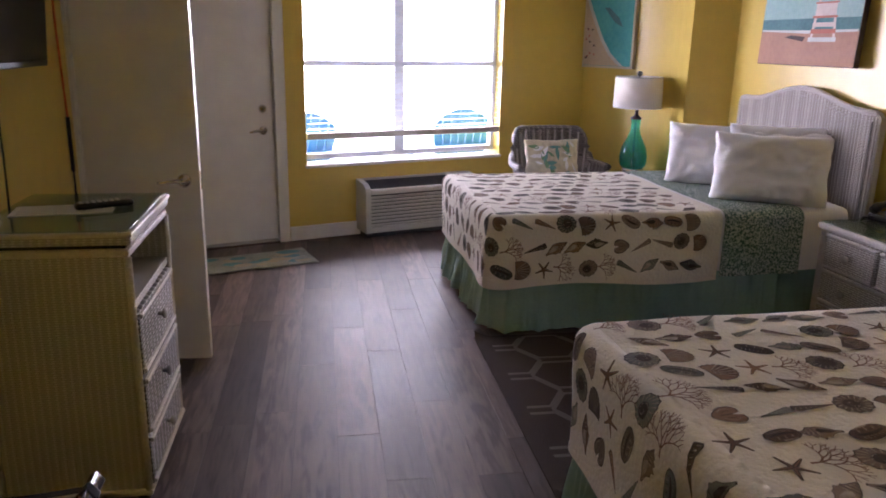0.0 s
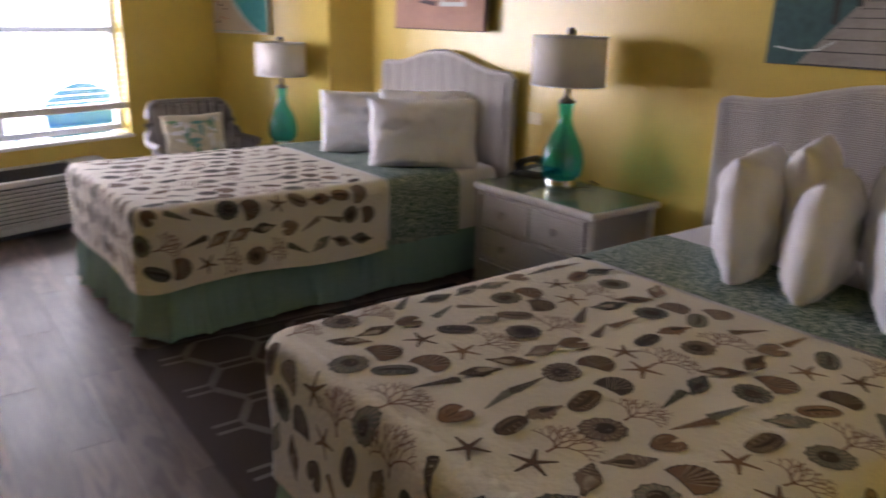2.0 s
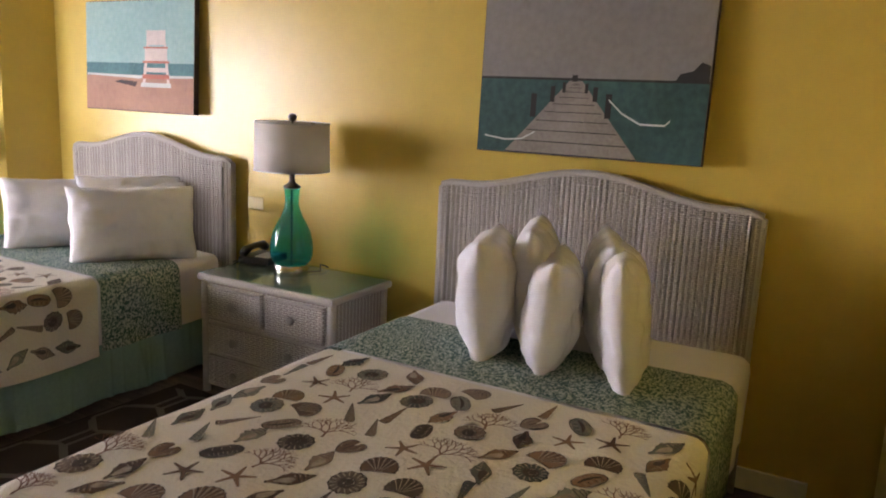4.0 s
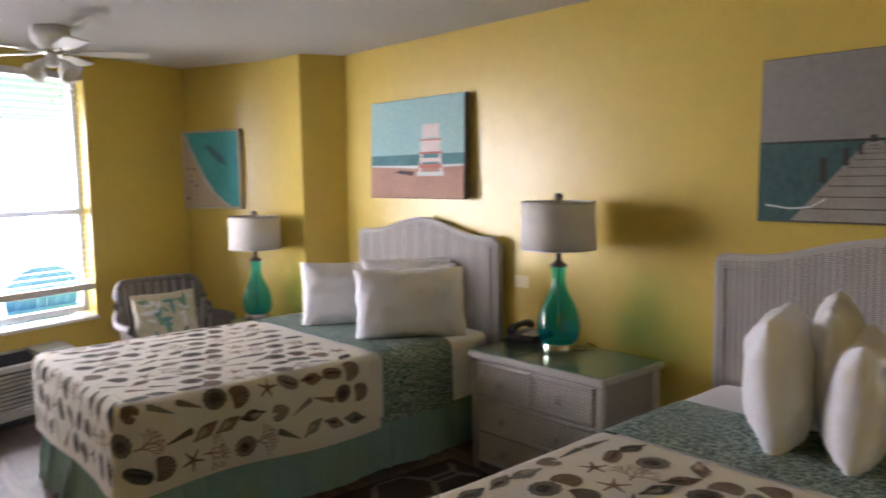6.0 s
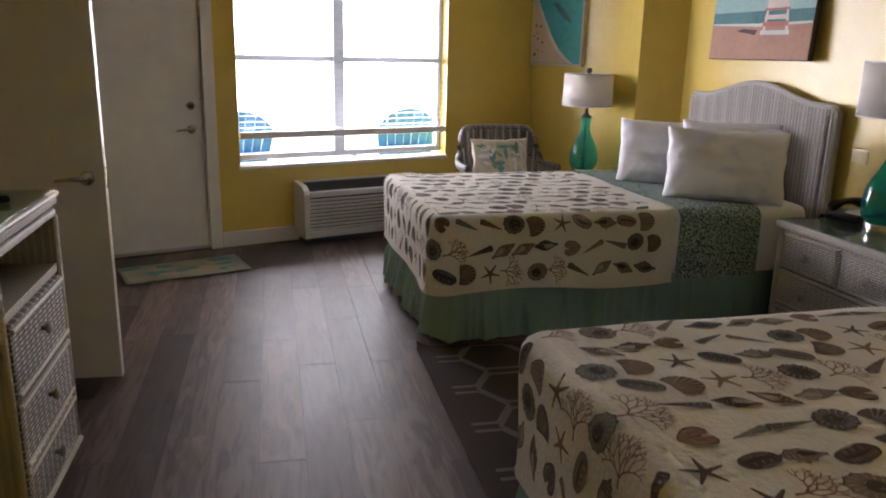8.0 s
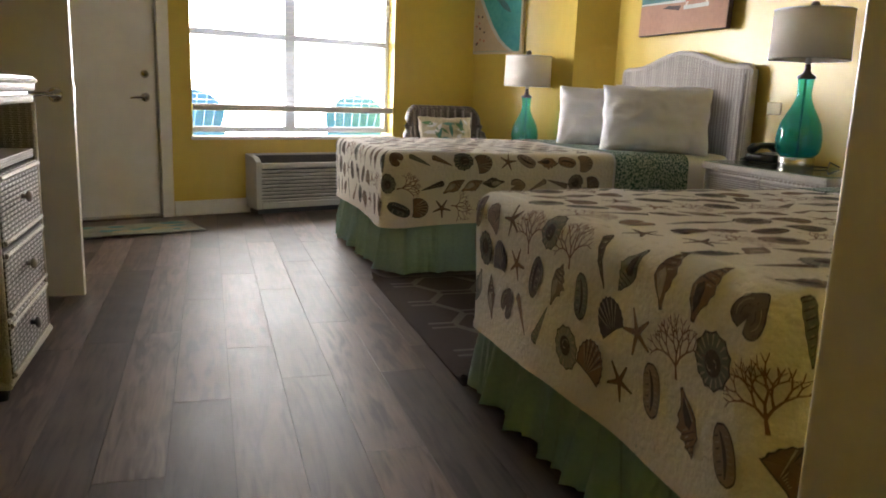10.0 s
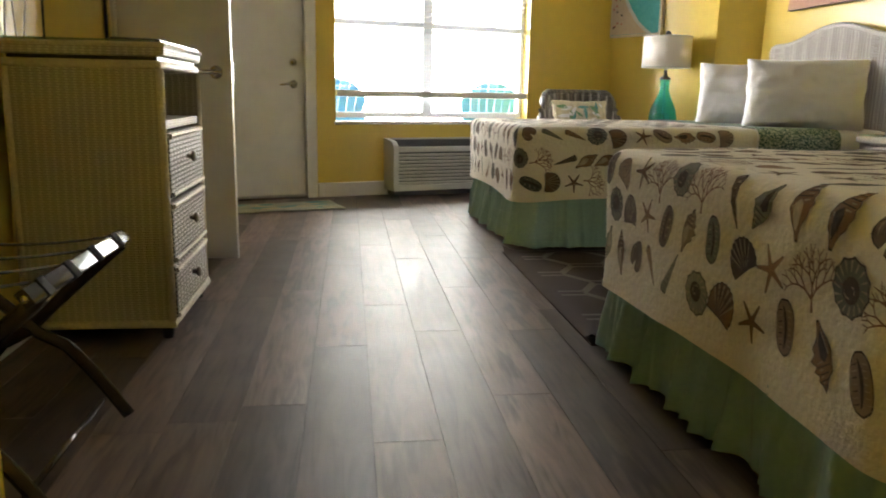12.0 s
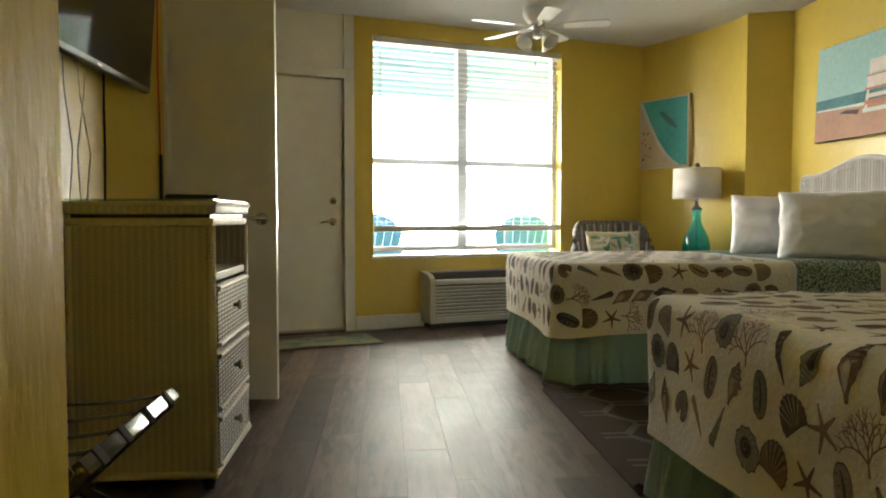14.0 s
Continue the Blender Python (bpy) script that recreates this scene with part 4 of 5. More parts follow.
def pillow(m, w, h, t, seed, label, mt=LINEN, name="pillow", group="bed pillows"):
    """A stuffed pillow standing in local y (width) and z (height), face to -x."""
    bm = bmesh.new()
    n = 34
    sides = []
    for sgn in (-1, 1):
        g = []
        for i in range(n + 1):
            row = []
            for j in range(n + 1):
                u, v = -1 + 2 * i / n, -1 + 2 * j / n
                k = max(0.0, (1 - abs(u) ** 3.1)) ** 0.5 * max(0.0, (1 - abs(v) ** 3.1)) ** 0.5
                wr = 0.011 * noise.noise(Vector((u * 2.2, v * 2.2, seed + sgn))) - 0.014 * abs(noise.noise(Vector((u * 2.6 + v, v * 2.4, seed * 3 + sgn)))) - 0.018 * abs(noise.noise(Vector((u * 5 + 0.8 * v, v * 1.7, seed + 9 * sgn)))) - 0.007 * abs(noise.noise(Vector((u * 9 + 2 * v, v * 5, seed + 4 * sgn))))
                y = w / 2 * u * (1 - 0.045 * (1 - v * v)) + 0.010 * noise.noise(Vector((v * 2.5, u, seed)))
                z = h / 2 * v * (1 - 0.045 * (1 - u * u)) + 0.010 * noise.noise(Vector((u * 2.5, v, seed + 50)))
                x = sgn * (t / 2 * k + wr * min(1, 3 * k)) + 0.012 * noise.noise(Vector((u * 3, v * 3, seed * 7)))
                row.append((x, y, z))
            g.append(row)
        sides.append(g)
    vs = []
    for s, g in enumerate(sides):
        vs.append([[vs[0][i][j] if s and (i in (0, n) or j in (0, n)) else bm.verts.new(g[i][j]) for j in range(n + 1)] for i in range(n + 1)])
    for g in vs:
        for i in range(n):
            for j in range(n):
                bm.faces.new((g[i][j], g[i + 1][j], g[i + 1][j + 1], g[i][j + 1]))
    bmesh.ops.recalc_face_normals(bm, faces=bm.faces[:])
    ob = part(name, bm, mt, None, "", True)
    ob.matrix_world = m
    return tagged(ob, label, "pillow", group)


PZ = 0.665
upright = "plump white pillow propped on the bed against the headboard"
for k, (x, y, rz, lean, w, h, t) in enumerate(((-0.60, 1.43, 58, 8, 0.62, 0.42, 0.22), (-0.34, 1.16, 52, 6, 0.58, 0.44, 0.17), (-0.33, 1.10, 50, 10, 0.54, 0.41, 0.17), (-0.585, 0.83, 57, 10, 0.66, 0.425, 0.23))):
    pillow(HEAD @ pose(x, y, PZ + h / 2 - 0.012, 0, lean, rz), w, h, t, 1 + k, upright)
on_end = "white pillow stood on end on the quilt band"
for k, (x, y, tilt, w, h, t, rz) in enumerate(((-0.74, -1.42, 3, 0.48, 0.47, 0.24, 106), (-0.58, -1.55, 4, 0.52, 0.51, 0.20, 108), (-0.755, -1.69, -4, 0.44, 0.43, 0.22, 106), (-0.56, -1.84, 3, 0.54, 0.49, 0.20, 110), (-0.76, -1.96, 5, 0.46, 0.48, 0.19, 106))):
    pillow(HEAD @ pose(x, y, PZ + h / 2 - 0.012, 0, 0, rz) @ pose(0, 0, 0, 0, tilt, 0), w, h, t, 5 + k, on_end)


# ---- nightstands and lamps ----
def knob_mesh(r=0.021):
    bm = lathe([(0.0, 0), (0.008, 0), (0.007, 0.012), (r, 0.018), (r, 0.026), (r * 0.6, 0.032), (0.0, 0.033)], 14, cap=False)
    bmesh.ops.rotate(bm, verts=bm.verts, matrix=Matrix.Rotation(radians(-90), 3, 'Y'))
    return bm


def nightstand(m, w, d, h, split=True):
    """Drawer chest; back at local x = 0, front at -d, y along the wall."""
    ns = empty("nightstand", m, "whitewashed wicker nightstand with drawers and a glass top", "nightstand", "wicker nightstands")
    part("body", box(-d + 0.03, -w / 2 + 0.03, 0.05, -0.02, w / 2 - 0.03, h - 0.035, bevel=0.008), CANE, ns)
    part("top", box(-d, -w / 2, h - 0.045, -0.01, w / 2, h - 0.008, bevel=0.012, seg=2), CANE_TRIM, ns, "wrapped cane top edge")
    g = part("glass_top", box(-d + 0.012, -w / 2 + 0.012, h - 0.0075, -0.02, w / 2 - 0.012, h, bevel=0.0015), TABLE_GLASS, ns, "clear glass sheet")
    for sy in (-1, 1):
        for x in (-d + 0.035, -0.05):
            part("post", tube([(x, sy * (w / 2 - 0.03), 0), (x, sy * (w / 2 - 0.03), h - 0.046)], 0.021, 8), CANE_TRIM, ns, "wrapped cane post", True)
    rows = ((h - 0.245, h - 0.062, 2 if split else 1), (h - 0.435, h - 0.258, 1), (0.055, h - 0.448, 1))
    for z0, z1, n in rows:
        for k in range(n):
            y0 = -w / 2 + 0.055 + k * (w - 0.11) / n + 0.008
            y1 = -w / 2 + 0.055 + (k + 1) * (w - 0.11) / n - 0.008
            dr = part("drawer", box(-d + 0.012, y0, z0, -d + 0.045, y1, z1, bevel=0.006), CANE_DRAWER, ns)
            f = part("drawer_edge", tube([(-d + 0.012, y0 + 0.008, z0 + 0.008), (-d + 0.012, y1 - 0.008, z0 + 0.008), (-d + 0.012, y1 - 0.008, z1 - 0.008), (-d + 0.012, y0 + 0.008, z1 - 0.008), (-d + 0.012, y0 + 0.008, z0 + 0.008)], 0.008, 6), CANE_TRIM, dr)
            for yk in ((y0 + y1) / 2,) if n == 2 or not split else (y0 + 0.2, y1 - 0.2):
                kb = part("knob", knob_mesh(), CANE_STAKE, dr, "pale grey knob", True)
                kb.location = (-d + 0.012, yk, (z0 + z1) / 2)
    return ns


NS_1 = HEAD @ pose(-0.035, -0.075, 0)
nightstand(NS_1, 0.90, 0.53, 0.668)
NS_2 = pose(3.13, 6.06, 0, 0, 0, 14)
nightstand(NS_2, 0.56, 0.46, 0.525, False)


def lamp(m):
    lp = empty("table_lamp", m, "teal glass bottle lamp with a white drum shade", "lamp", "teal glass lamps")
    part("foot", lathe([(0.0, 0), (0.088, 0), (0.090, 0.004), (0.090, 0.052), (0.086, 0.056), (0.0, 0.056)], 36, cap=False), CHROME, lp, "nickel foot", True)
    outer = [(0.085, 0.057), (0.104, 0.075), (0.112, 0.105), (0.114, 0.145), (0.109, 0.185), (0.100, 0.224), (0.080, 0.268), (0.058, 0.308), (0.043, 0.345), (0.036, 0.373), (0.036, 0.40), (0.038, 0.43), (0.041, 0.455)]
    part("glass_body", lathe(outer, 40, cap=False), TEAL_GLASS, lp, "blown glass body fading from teal to green", True)
    part("rod", tube([(0, 0, 0.056), (0, 0, 0.52)], 0.006, 8), CHROME, lp)
    part("collar", lathe([(0.0, 0.455), (0.040, 0.455), (0.046, 0.462), (0.042, 0.47), (0.02, 0.485), (0.014, 0.50), (0.014, 0.53), (0.0, 0.53)], 24, cap=False), DARKM, lp, "bronze collar", True)
    part("shade", lathe([(0.189, 0.552), (0.195, 0.55), (0.190, 0.797), (0.185, 0.797), (0.189, 0.552)], 48, cap=False), SHADE, lp, "white linen drum shade", True)
    part("shade_rim", lathe([(0.1968, 0.549), (0.1972, 0.556), (0.1952, 0.556), (0.1948, 0.549), (0.1968, 0.549)], 48, cap=False), GREYP, lp)
    part("shade_rim", lathe([(0.1920, 0.790), (0.1915, 0.799), (0.1885, 0.799), (0.1890, 0.790), (0.1920, 0.790)], 48, cap=False), GREYP, lp)
    sp = bmesh.new()
    for k in range(3):
        a = 2 * math.pi * k / 3
        join(sp, tube([(0, 0, 0.785), (0.18 * math.cos(a), 0.18 * math.sin(a), 0.79)], 0.0025, 6))
    part("spider", sp, DARKM, lp)
    part("bulb", lathe([(0.0, 0.53), (0.014, 0.535), (0.014, 0.57), (0.03, 0.62), (0.028, 0.65), (0.0, 0.668)], 16, cap=False), FROST, lp, "", True)
    part("finial", lathe([(0.0, 0.78), (0.006, 0.785), (0.006, 0.803), (0.014, 0.806), (0.022, 0.818), (0.022, 0.828), (0.014, 0.840), (0.0, 0.843)], 20, cap=False), DARKM, lp, "dark ball finial", True)
    part("cord", tube([(0.05, -0.07, 0.008), (0.12, -0.10, 0.006), (0.17, -0.06, 0.03), (0.22, -0.08, 0.006)], 0.0035, 6), BLACK, lp)
    return lp


lamp(HEAD @ pose(-0.285, -0.035, 0.669))
lamp(pose(2.91, 6.06, 0.526, 0, 0, 12))

# telephone
ph = empty("telephone", HEAD @ pose(-0.17, 0.27, 0.669, 0, 0, 12), "black desk telephone with its handset in place", "telephone")
part("base", box(-0.11, -0.095, 0, 0.11, 0.095, 0.045, bevel=0.012, seg=2), BLACK, ph, "", True)
part("keypad", box(-0.09, -0.085, 0.045, 0.04, 0.0, 0.050, bevel=0.002), PAPER, ph, "pale keypad card")
kb = bmesh.new()
for i in range(4):
    for j in range(3):
        box(-0.08 + i * 0.026, -0.078 + j * 0.025, 0.050, -0.062 + i * 0.026, -0.062 + j * 0.025, 0.055, bm=kb)
part("keys", kb, GREYP, ph)
hs = tube([(-0.12, 0.055, 0.062), (-0.09, 0.055, 0.078), (-0.04, 0.055, 0.088), (0.04, 0.055, 0.088), (0.09, 0.055, 0.078), (0.12, 0.055, 0.062)], [0.024, 0.027, 0.018, 0.018, 0.027, 0.024], 12)
part("handset", hs, BLACK, ph, "", True)
part("cord", tube([(-0.11, 0.06, 0.03), (-0.15, 0.09, 0.008), (-0.10, 0.13, 0.006), (0.0, 0.12, 0.006)], 0.004, 6), BLACK, ph)
phs = empty("telephone", pose(3.07, 5.83, 0.526, 0, 0, 40), "small black alarm telephone behind the pillows", "telephone")
part("base", box(-0.05, -0.04, 0, 0.05, 0.04, 0.05, bevel=0.012), BLACK, phs)

# outlet plate between headboard and lamp
op = empty("wall_plate", HEAD @ pose(-0.001, 0.48, 0.968), "ivory blank wall plate on the yellow wall", "wall plate")
part("plate", box(-0.006, -0.058, -0.036, 0.0, 0.058, 0.036, bevel=0.003), IVORY, op)


# ---- pictures ----
def canvas(m, w, h, frame_col, label, painter, depth=0.038):
    """A canvas standing in local y and z, face to -x, with painted patches a little proud."""
    c = empty("picture", m, label, "picture", "beach pictures on the walls")
    part("canvas", box(-depth, -w / 2, -h / 2, 0, w / 2, h / 2, bevel=0.004), frame_col, c)
    painter(c, w, h, -depth)
    return c


def patch(c, x, pts, mt, name="painted_area"):
    bm = bmesh.new()
    bm.faces.new([bm.verts.new((x, a, b)) for a, b in pts])
    return part(name, bm, mt, c)


def flat_mat(name, col, second=None, **k):
    return mat(name, col, rough=0.75, second=second, big=k.get("big", 5), fine=k.get("fine", 30), bump=0.1, bscale=300, var=k.get("var", 0.08))


SKY_T = flat_mat("painted_teal_sky", (0.36, 0.55, 0.54), (0.26, 0.46, 0.46), big=1.5)
SEA_T = flat_mat("painted_blue_sea", (0.06, 0.17, 0.20), (0.10, 0.26, 0.28), fine=60)
SAND_T = flat_mat("painted_rose_sand", (0.46, 0.27, 0.19), (0.38, 0.21, 0.16))
FOAM = flat_mat("painted_foam", (0.62, 0.66, 0.64))
TOWER = flat_mat("painted_white_tower", (0.72, 0.62, 0.58))
TOWER_R = flat_mat("painted_red_boards", (0.55, 0.20, 0.15))
GREY_SKY = flat_mat("painted_grey_sky", (0.28, 0.27, 0.26), (0.22, 0.21, 0.20), big=2)
DEEP = flat_mat("painted_green_lagoon", (0.05, 0.13, 0.12), (0.02, 0.06, 0.06), big=3)
BOARDS = flat_mat("painted_pier_boards", (0.30, 0.28, 0.25), (0.20, 0.18, 0.16), fine=60)
DARKP = flat_mat("painted_dark_posts", (0.03, 0.03, 0.03))
AQUA = flat_mat("painted_aqua_sea", (0.05, 0.36, 0.40), (0.10, 0.46, 0.46), big=3)
SAND_P = flat_mat("painted_pale_sand", (0.62, 0.50, 0.36), (0.54, 0.43, 0.31))
EDGE_D = flat_mat("dark_canvas_edge", (0.10, 0.06, 0.06), (0.05, 0.06, 0.07))
EDGE_W = flat_mat("pale_wood_frame", (0.66, 0.58, 0.44))


def rect(c, x, a0, b0, a1, b1, mt, nm="painted_area"):
    return patch(c, x, [(a0, b0), (a1, b0), (a1, b1), (a0, b1)], mt, nm)


def tower_picture(c, w, h, x):
    # local +y is the picture's left side
    e = 0.001
    rect(c, x - e, -w / 2 + 0.004, -0.06 * h, w / 2 - 0.004, h / 2 - 0.004, SKY_T)
    rect(c, x - e, -w / 2 + 0.004, -0.18 * h, w / 2 - 0.004, -0.06 * h, SEA_T)
    rect(c, x - e, -w / 2 + 0.004, -h / 2 + 0.004, w / 2 - 0.004, -0.18 * h, SAND_T)
    patch(c, x - 2 * e, [(0.50 * w - 0.01, -0.175 * h), (0.0, -0.20 * h), (-0.5 * w + 0.01, -0.185 * h), (-0.5 * w + 0.01, -0.165 * h), (0.0, -0.17 * h), (0.5 * w - 0.01, -0.16 * h)], FOAM)
    patch(c, x - 2.5 * e, [(0.22 * w, -0.235 * h), (0.02 * w, -0.275 * h), (0.0, -0.23 * h), (0.15 * w, -0.215 * h)], EDGE_D)
    t0 = -0.17 * w
    for s in (-1, 1):
        patch(c, x - 3 * e, [(t0 + s * 0.125 * w, -0.27 * h), (t0 + s * 0.10 * w, -0.27 * h), (t0 + s * 0.055 * w, 0.22 * h), (t0 + s * 0.075 * w, 0.22 * h)], TOWER)
    for b0, b1, k, mt in ((0.10, 0.23, 0.085, TOWER), (0.145, 0.185, 0.05, TOWER_R), (-0.04, 0.075, 0.10, TOWER), (-0.03, 0.055, 0.085, FOAM), (0.07, 0.085, 0.11, TOWER_R), (-0.06, -0.04, 0.12, TOWER_R), (-0.14, -0.10, 0.11, TOWER), (-0.20, -0.16, 0.12, TOWER_R), (-0.275, -0.235, 0.135, FOAM)):
        rect(c, x - (4 + k * 10) * e, t0 - k * w, b0 * h, t0 + k * w, b1 * h, mt)


def pier_picture(c, w, h, x):
    e = 0.001
    rect(c, x - e, -w / 2 + 0.004, -0.01 * h, w / 2 - 0.004, h / 2 - 0.004, GREY_SKY)
    rect(c, x - e, -w / 2 + 0.004, -h / 2 + 0.004, w / 2 - 0.004, -0.01 * h, DEEP)
    rect(c, x - 1.5 * e, -w / 2 + 0.004, -0.022 * h, w / 2 - 0.004, -0.008 * h, DARKP)
    patch(c, x - 2 * e, [(-0.36 * w, -0.02 * h), (-0.38 * w, 0.03 * h), (-0.43 * w, 0.05 * h), (-0.46 * w, 0.10 * h), (-0.5 * w + 0.006, 0.08 * h), (-0.5 * w + 0.006, -0.02 * h)], DARKP)
    cx = 0.05 * w
    patch(c, x - 2.5 * e, [(0.36 * w, -h / 2 + 0.005), (-0.24 * w, -h / 2 + 0.005), (cx - 0.028 * w, -0.025 * h), (cx + 0.028 * w, -0.025 * h)], BOARDS)
    for k in range(11):
        f = (k / 10) ** 1.8
        b = -0.045 * h - f * 0.45 * h
        hw0, hw1 = 0.36 * w, -0.24 * w
        g = (b + 0.025 * h) / (-0.5 * h + 0.025 * h)
        rect(c, x - 3 * e, cx + (hw1 - cx) * g, b, cx + (hw0 - cx) * g, b + 0.002 + 0.003 * f, DARKP, "plank_line")
    for a, b0, b1, ww in ((0.235, -0.26, -0.11, 0.013), (0.15, -0.16, -0.06, 0.010), (0.10, -0.10, -0.035, 0.007), (-0.10, -0.25, -0.10, 0.013), (-0.04, -0.15, -0.06, 0.010), (0.0, -0.10, -0.04, 0.007), (0.055, -0.03, 0.01, 0.012)):
        rect(c, x - 4 * e, (a - ww) * w, b0 * h, (a + ww) * w, b1 * h, DARKP, "painted_post")
    rope = [(-0.10, -0.14), (-0.16, -0.22), (-0.24, -0.28), (-0.34, -0.28), (-0.36, -0.25)]
    pr = bmesh.new()
    for (a0, b0), (a1, b1) in zip(rope, rope[1:]):
        pr.faces.new([pr.verts.new((x - 5 * e, a * w, b * h)) for a, b in ((a0, b0), (a1, b1), (a1, b1 + 0.012), (a0, b0 + 0.012))])
    part("painted_rope", pr, FOAM, c)
    pr = bmesh.new()
    rope = [(0.22, -0.36), (0.28, -0.41), (0.36, -0.42), (0.46, -0.40)]
    for (a0, b0), (a1, b1) in zip(rope, rope[1:]):
        pr.faces.new([pr.verts.new((x - 5 * e, a * w, b * h)) for a, b in ((a0, b0), (a1, b1), (a1, b1 + 0.010), (a0, b0 + 0.010))])
    part("painted_rope", pr, FOAM, c)


def shore_picture(c, w, h, x):
    e = 0.001
    rect(c, x - e, -w / 2 + 0.02, -h / 2 + 0.02, w / 2 - 0.02, h / 2 - 0.02, AQUA)
    curve = [(0.42, 0.46), (0.33, 0.28), (0.22, 0.10), (0.08, -0.12), (-0.08, -0.30), (-0.22, -0.40), (-0.34, -0.465)]
    patch(c, x - 2 * e, [(a * w, b * h) for a, b in curve] + [(0.465 * w, -0.465 * h), (0.465 * w, 0.46 * h)], FOAM)
    patch(c, x - 3 * e, [((a + 0.05) * w, (b - 0.02) * h) for a, b in curve[:-1]] + [(-0.26 * w, -0.465 * h), (0.465 * w, -0.465 * h), (0.465 * w, 0.44 * h)], SAND_P)
    patch(c, x - 2 * e, [(0.10 * w, 0.30 * h), (-0.12 * w, 0.10 * h), (-0.28 * w, 0.04 * h), (-0.20 * w, 0.16 * h), (0.0, 0.30 * h)], SEA_T)
    rr = random.Random(5)
    for k in range(12):
        a, b = rr.uniform(0.26, 0.44) * w, rr.uniform(-0.42, 0.05) * h
        rect(c, x - 4 * e, a - 0.010, b - 0.008, a + 0.010, b + 0.008, EDGE_D if k % 2 else TOWER_R, "painted_parasol")


canvas(HEAD @ pose(-0.028, 1.39, 1.795, 0, 2.0, 0), 0.985, 0.675, EDGE_D, "canvas print of a white lifeguard tower on a beach", tower_picture)
canvas(HEAD @ pose(-0.028, -1.52, 1.738, 0, 2.0, 0), 1.045, 0.705, EDGE_D, "canvas print of a wooden pier over a green lagoon", pier_picture)
canvas(pose(2.915, 6.745, 1.69, 0, 0, 26.0) @ pose(-0.008, 0, 0), 0.60, 0.645, EDGE_W, "framed print of a beach seen from above", shore_picture, 0.045)

# ---- wicker armchair in the corner ----
wc = empty("wicker_armchair", pose(2.29, 6.12, 0, 0, 0, 4), "grey wicker tub armchair in the corner by the window", "armchair")


def tub(u, v, r=0.0):
    a = math.pi * (-0.08 + 1.16 * u)
    back = math.sin(max(0.0, min(math.pi, a)))
    e = max(0.0, min(1.0, (back - 0.45) / 0.35))
    e = e * e * (3 - 2 * e)
    hgt = 0.30 + (0.29 + 0.27 * e) * v
    rx, ry = 0.335 + 0.045 * v + r, 0.31 + 0.07 * v + r
    cx, cy = math.cos(a), math.sin(a)
    sq = (cx ** 4 + cy ** 4) ** -0.25
    sq = 0.6 * sq + 0.4
    return Vector((rx * cx * sq, ry * cy * sq - 0.05, hgt))


tb = sheet(tub, 72, 14, 0.024)
part("tub_back", tb, CANE_GREY, wc, "", True)
part("rolled_rim", tube([tub(k / 60, 1.0) + Vector((0, 0, 0.004)) for k in range(61)], 0.030, 10), CANE_GREY, wc, "rolled wicker rim", True)
for k in range(13):
    u = 0.20 + 0.6 * k / 12
    part("stake", tube([tub(u, 0.1 + 0.9 * j / 6, -0.026) for j in range(7)], 0.010, 6), CANE_STAKE, wc, "pale upright cane")
part("seat", box(-0.33, -0.36, 0.25, 0.33, 0.26, 0.33, bevel=0.03, seg=2), CANE_GREY, wc, "", True)
part("seat_cushion", box(-0.28, -0.34, 0.33, 0.28, 0.22, 0.42, bevel=0.04, seg=3), PEACHP, wc, "faded floral seat cushion", True)
part("apron", sheet(lambda u, v: Vector((0.33 * math.cos(2 * math.pi * u), -0.05 + 0.31 * math.sin(2 * math.pi * u), 0.10 + 0.17 * v)), 40, 3), CANE_GREY, wc, "", True)
for sx in (-0.27, 0.27):
    for sy in (-0.28, 0.18):
        part("leg", tube([(sx, sy, 0), (sx, sy, 0.26)], 0.02), CANE_GREY, wc)
cush = pillow(pose(2.24, 6.14, 0.60, 0, -14, -84) @ pose(0, 0, 0, 0, 0, 180), 0.48, 0.42, 0.14, 21, "square throw pillow with a faded leaf print", PEACHP, "throw_pillow", "throw pillows")
cush_rnd = random.Random(2)
cl = bmesh.new()
for k in range(34):
    y0, z0, tr = cush_rnd.uniform(-0.18, 0.18), cush_rnd.uniform(-0.16, 0.16), cush_rnd.uniform(0, 6.28)
    ln, wd = cush_rnd.uniform(0.03, 0.065), cush_rnd.uniform(0.010, 0.02)
    pts = []
    for a, b in ((-1, 0), (-0.3, 1), (0.4, 0.8), (1, 0), (0.4, -0.8), (-0.3, -1)):
        y, z = y0 + ln * a * math.cos(tr) - wd * b * math.sin(tr), z0 + ln * a * math.sin(tr) + wd * b * math.cos(tr)
        u, v = y / 0.22, z / 0.20
        kk = max(0.0, (1 - min(1, abs(u)) ** 2.6)) ** 0.55 * max(0.0, (1 - min(1, abs(v)) ** 2.6)) ** 0.55
        pts.append((-(0.07 * kk + 0.017), y, z))
    f = cl.faces.new([cl.verts.new(p) for p in pts])
    f.material_index = k % 3
part("leaf_print", cl, [GREENP, TEALP, LINEN], cush, "green and teal printed leaves")

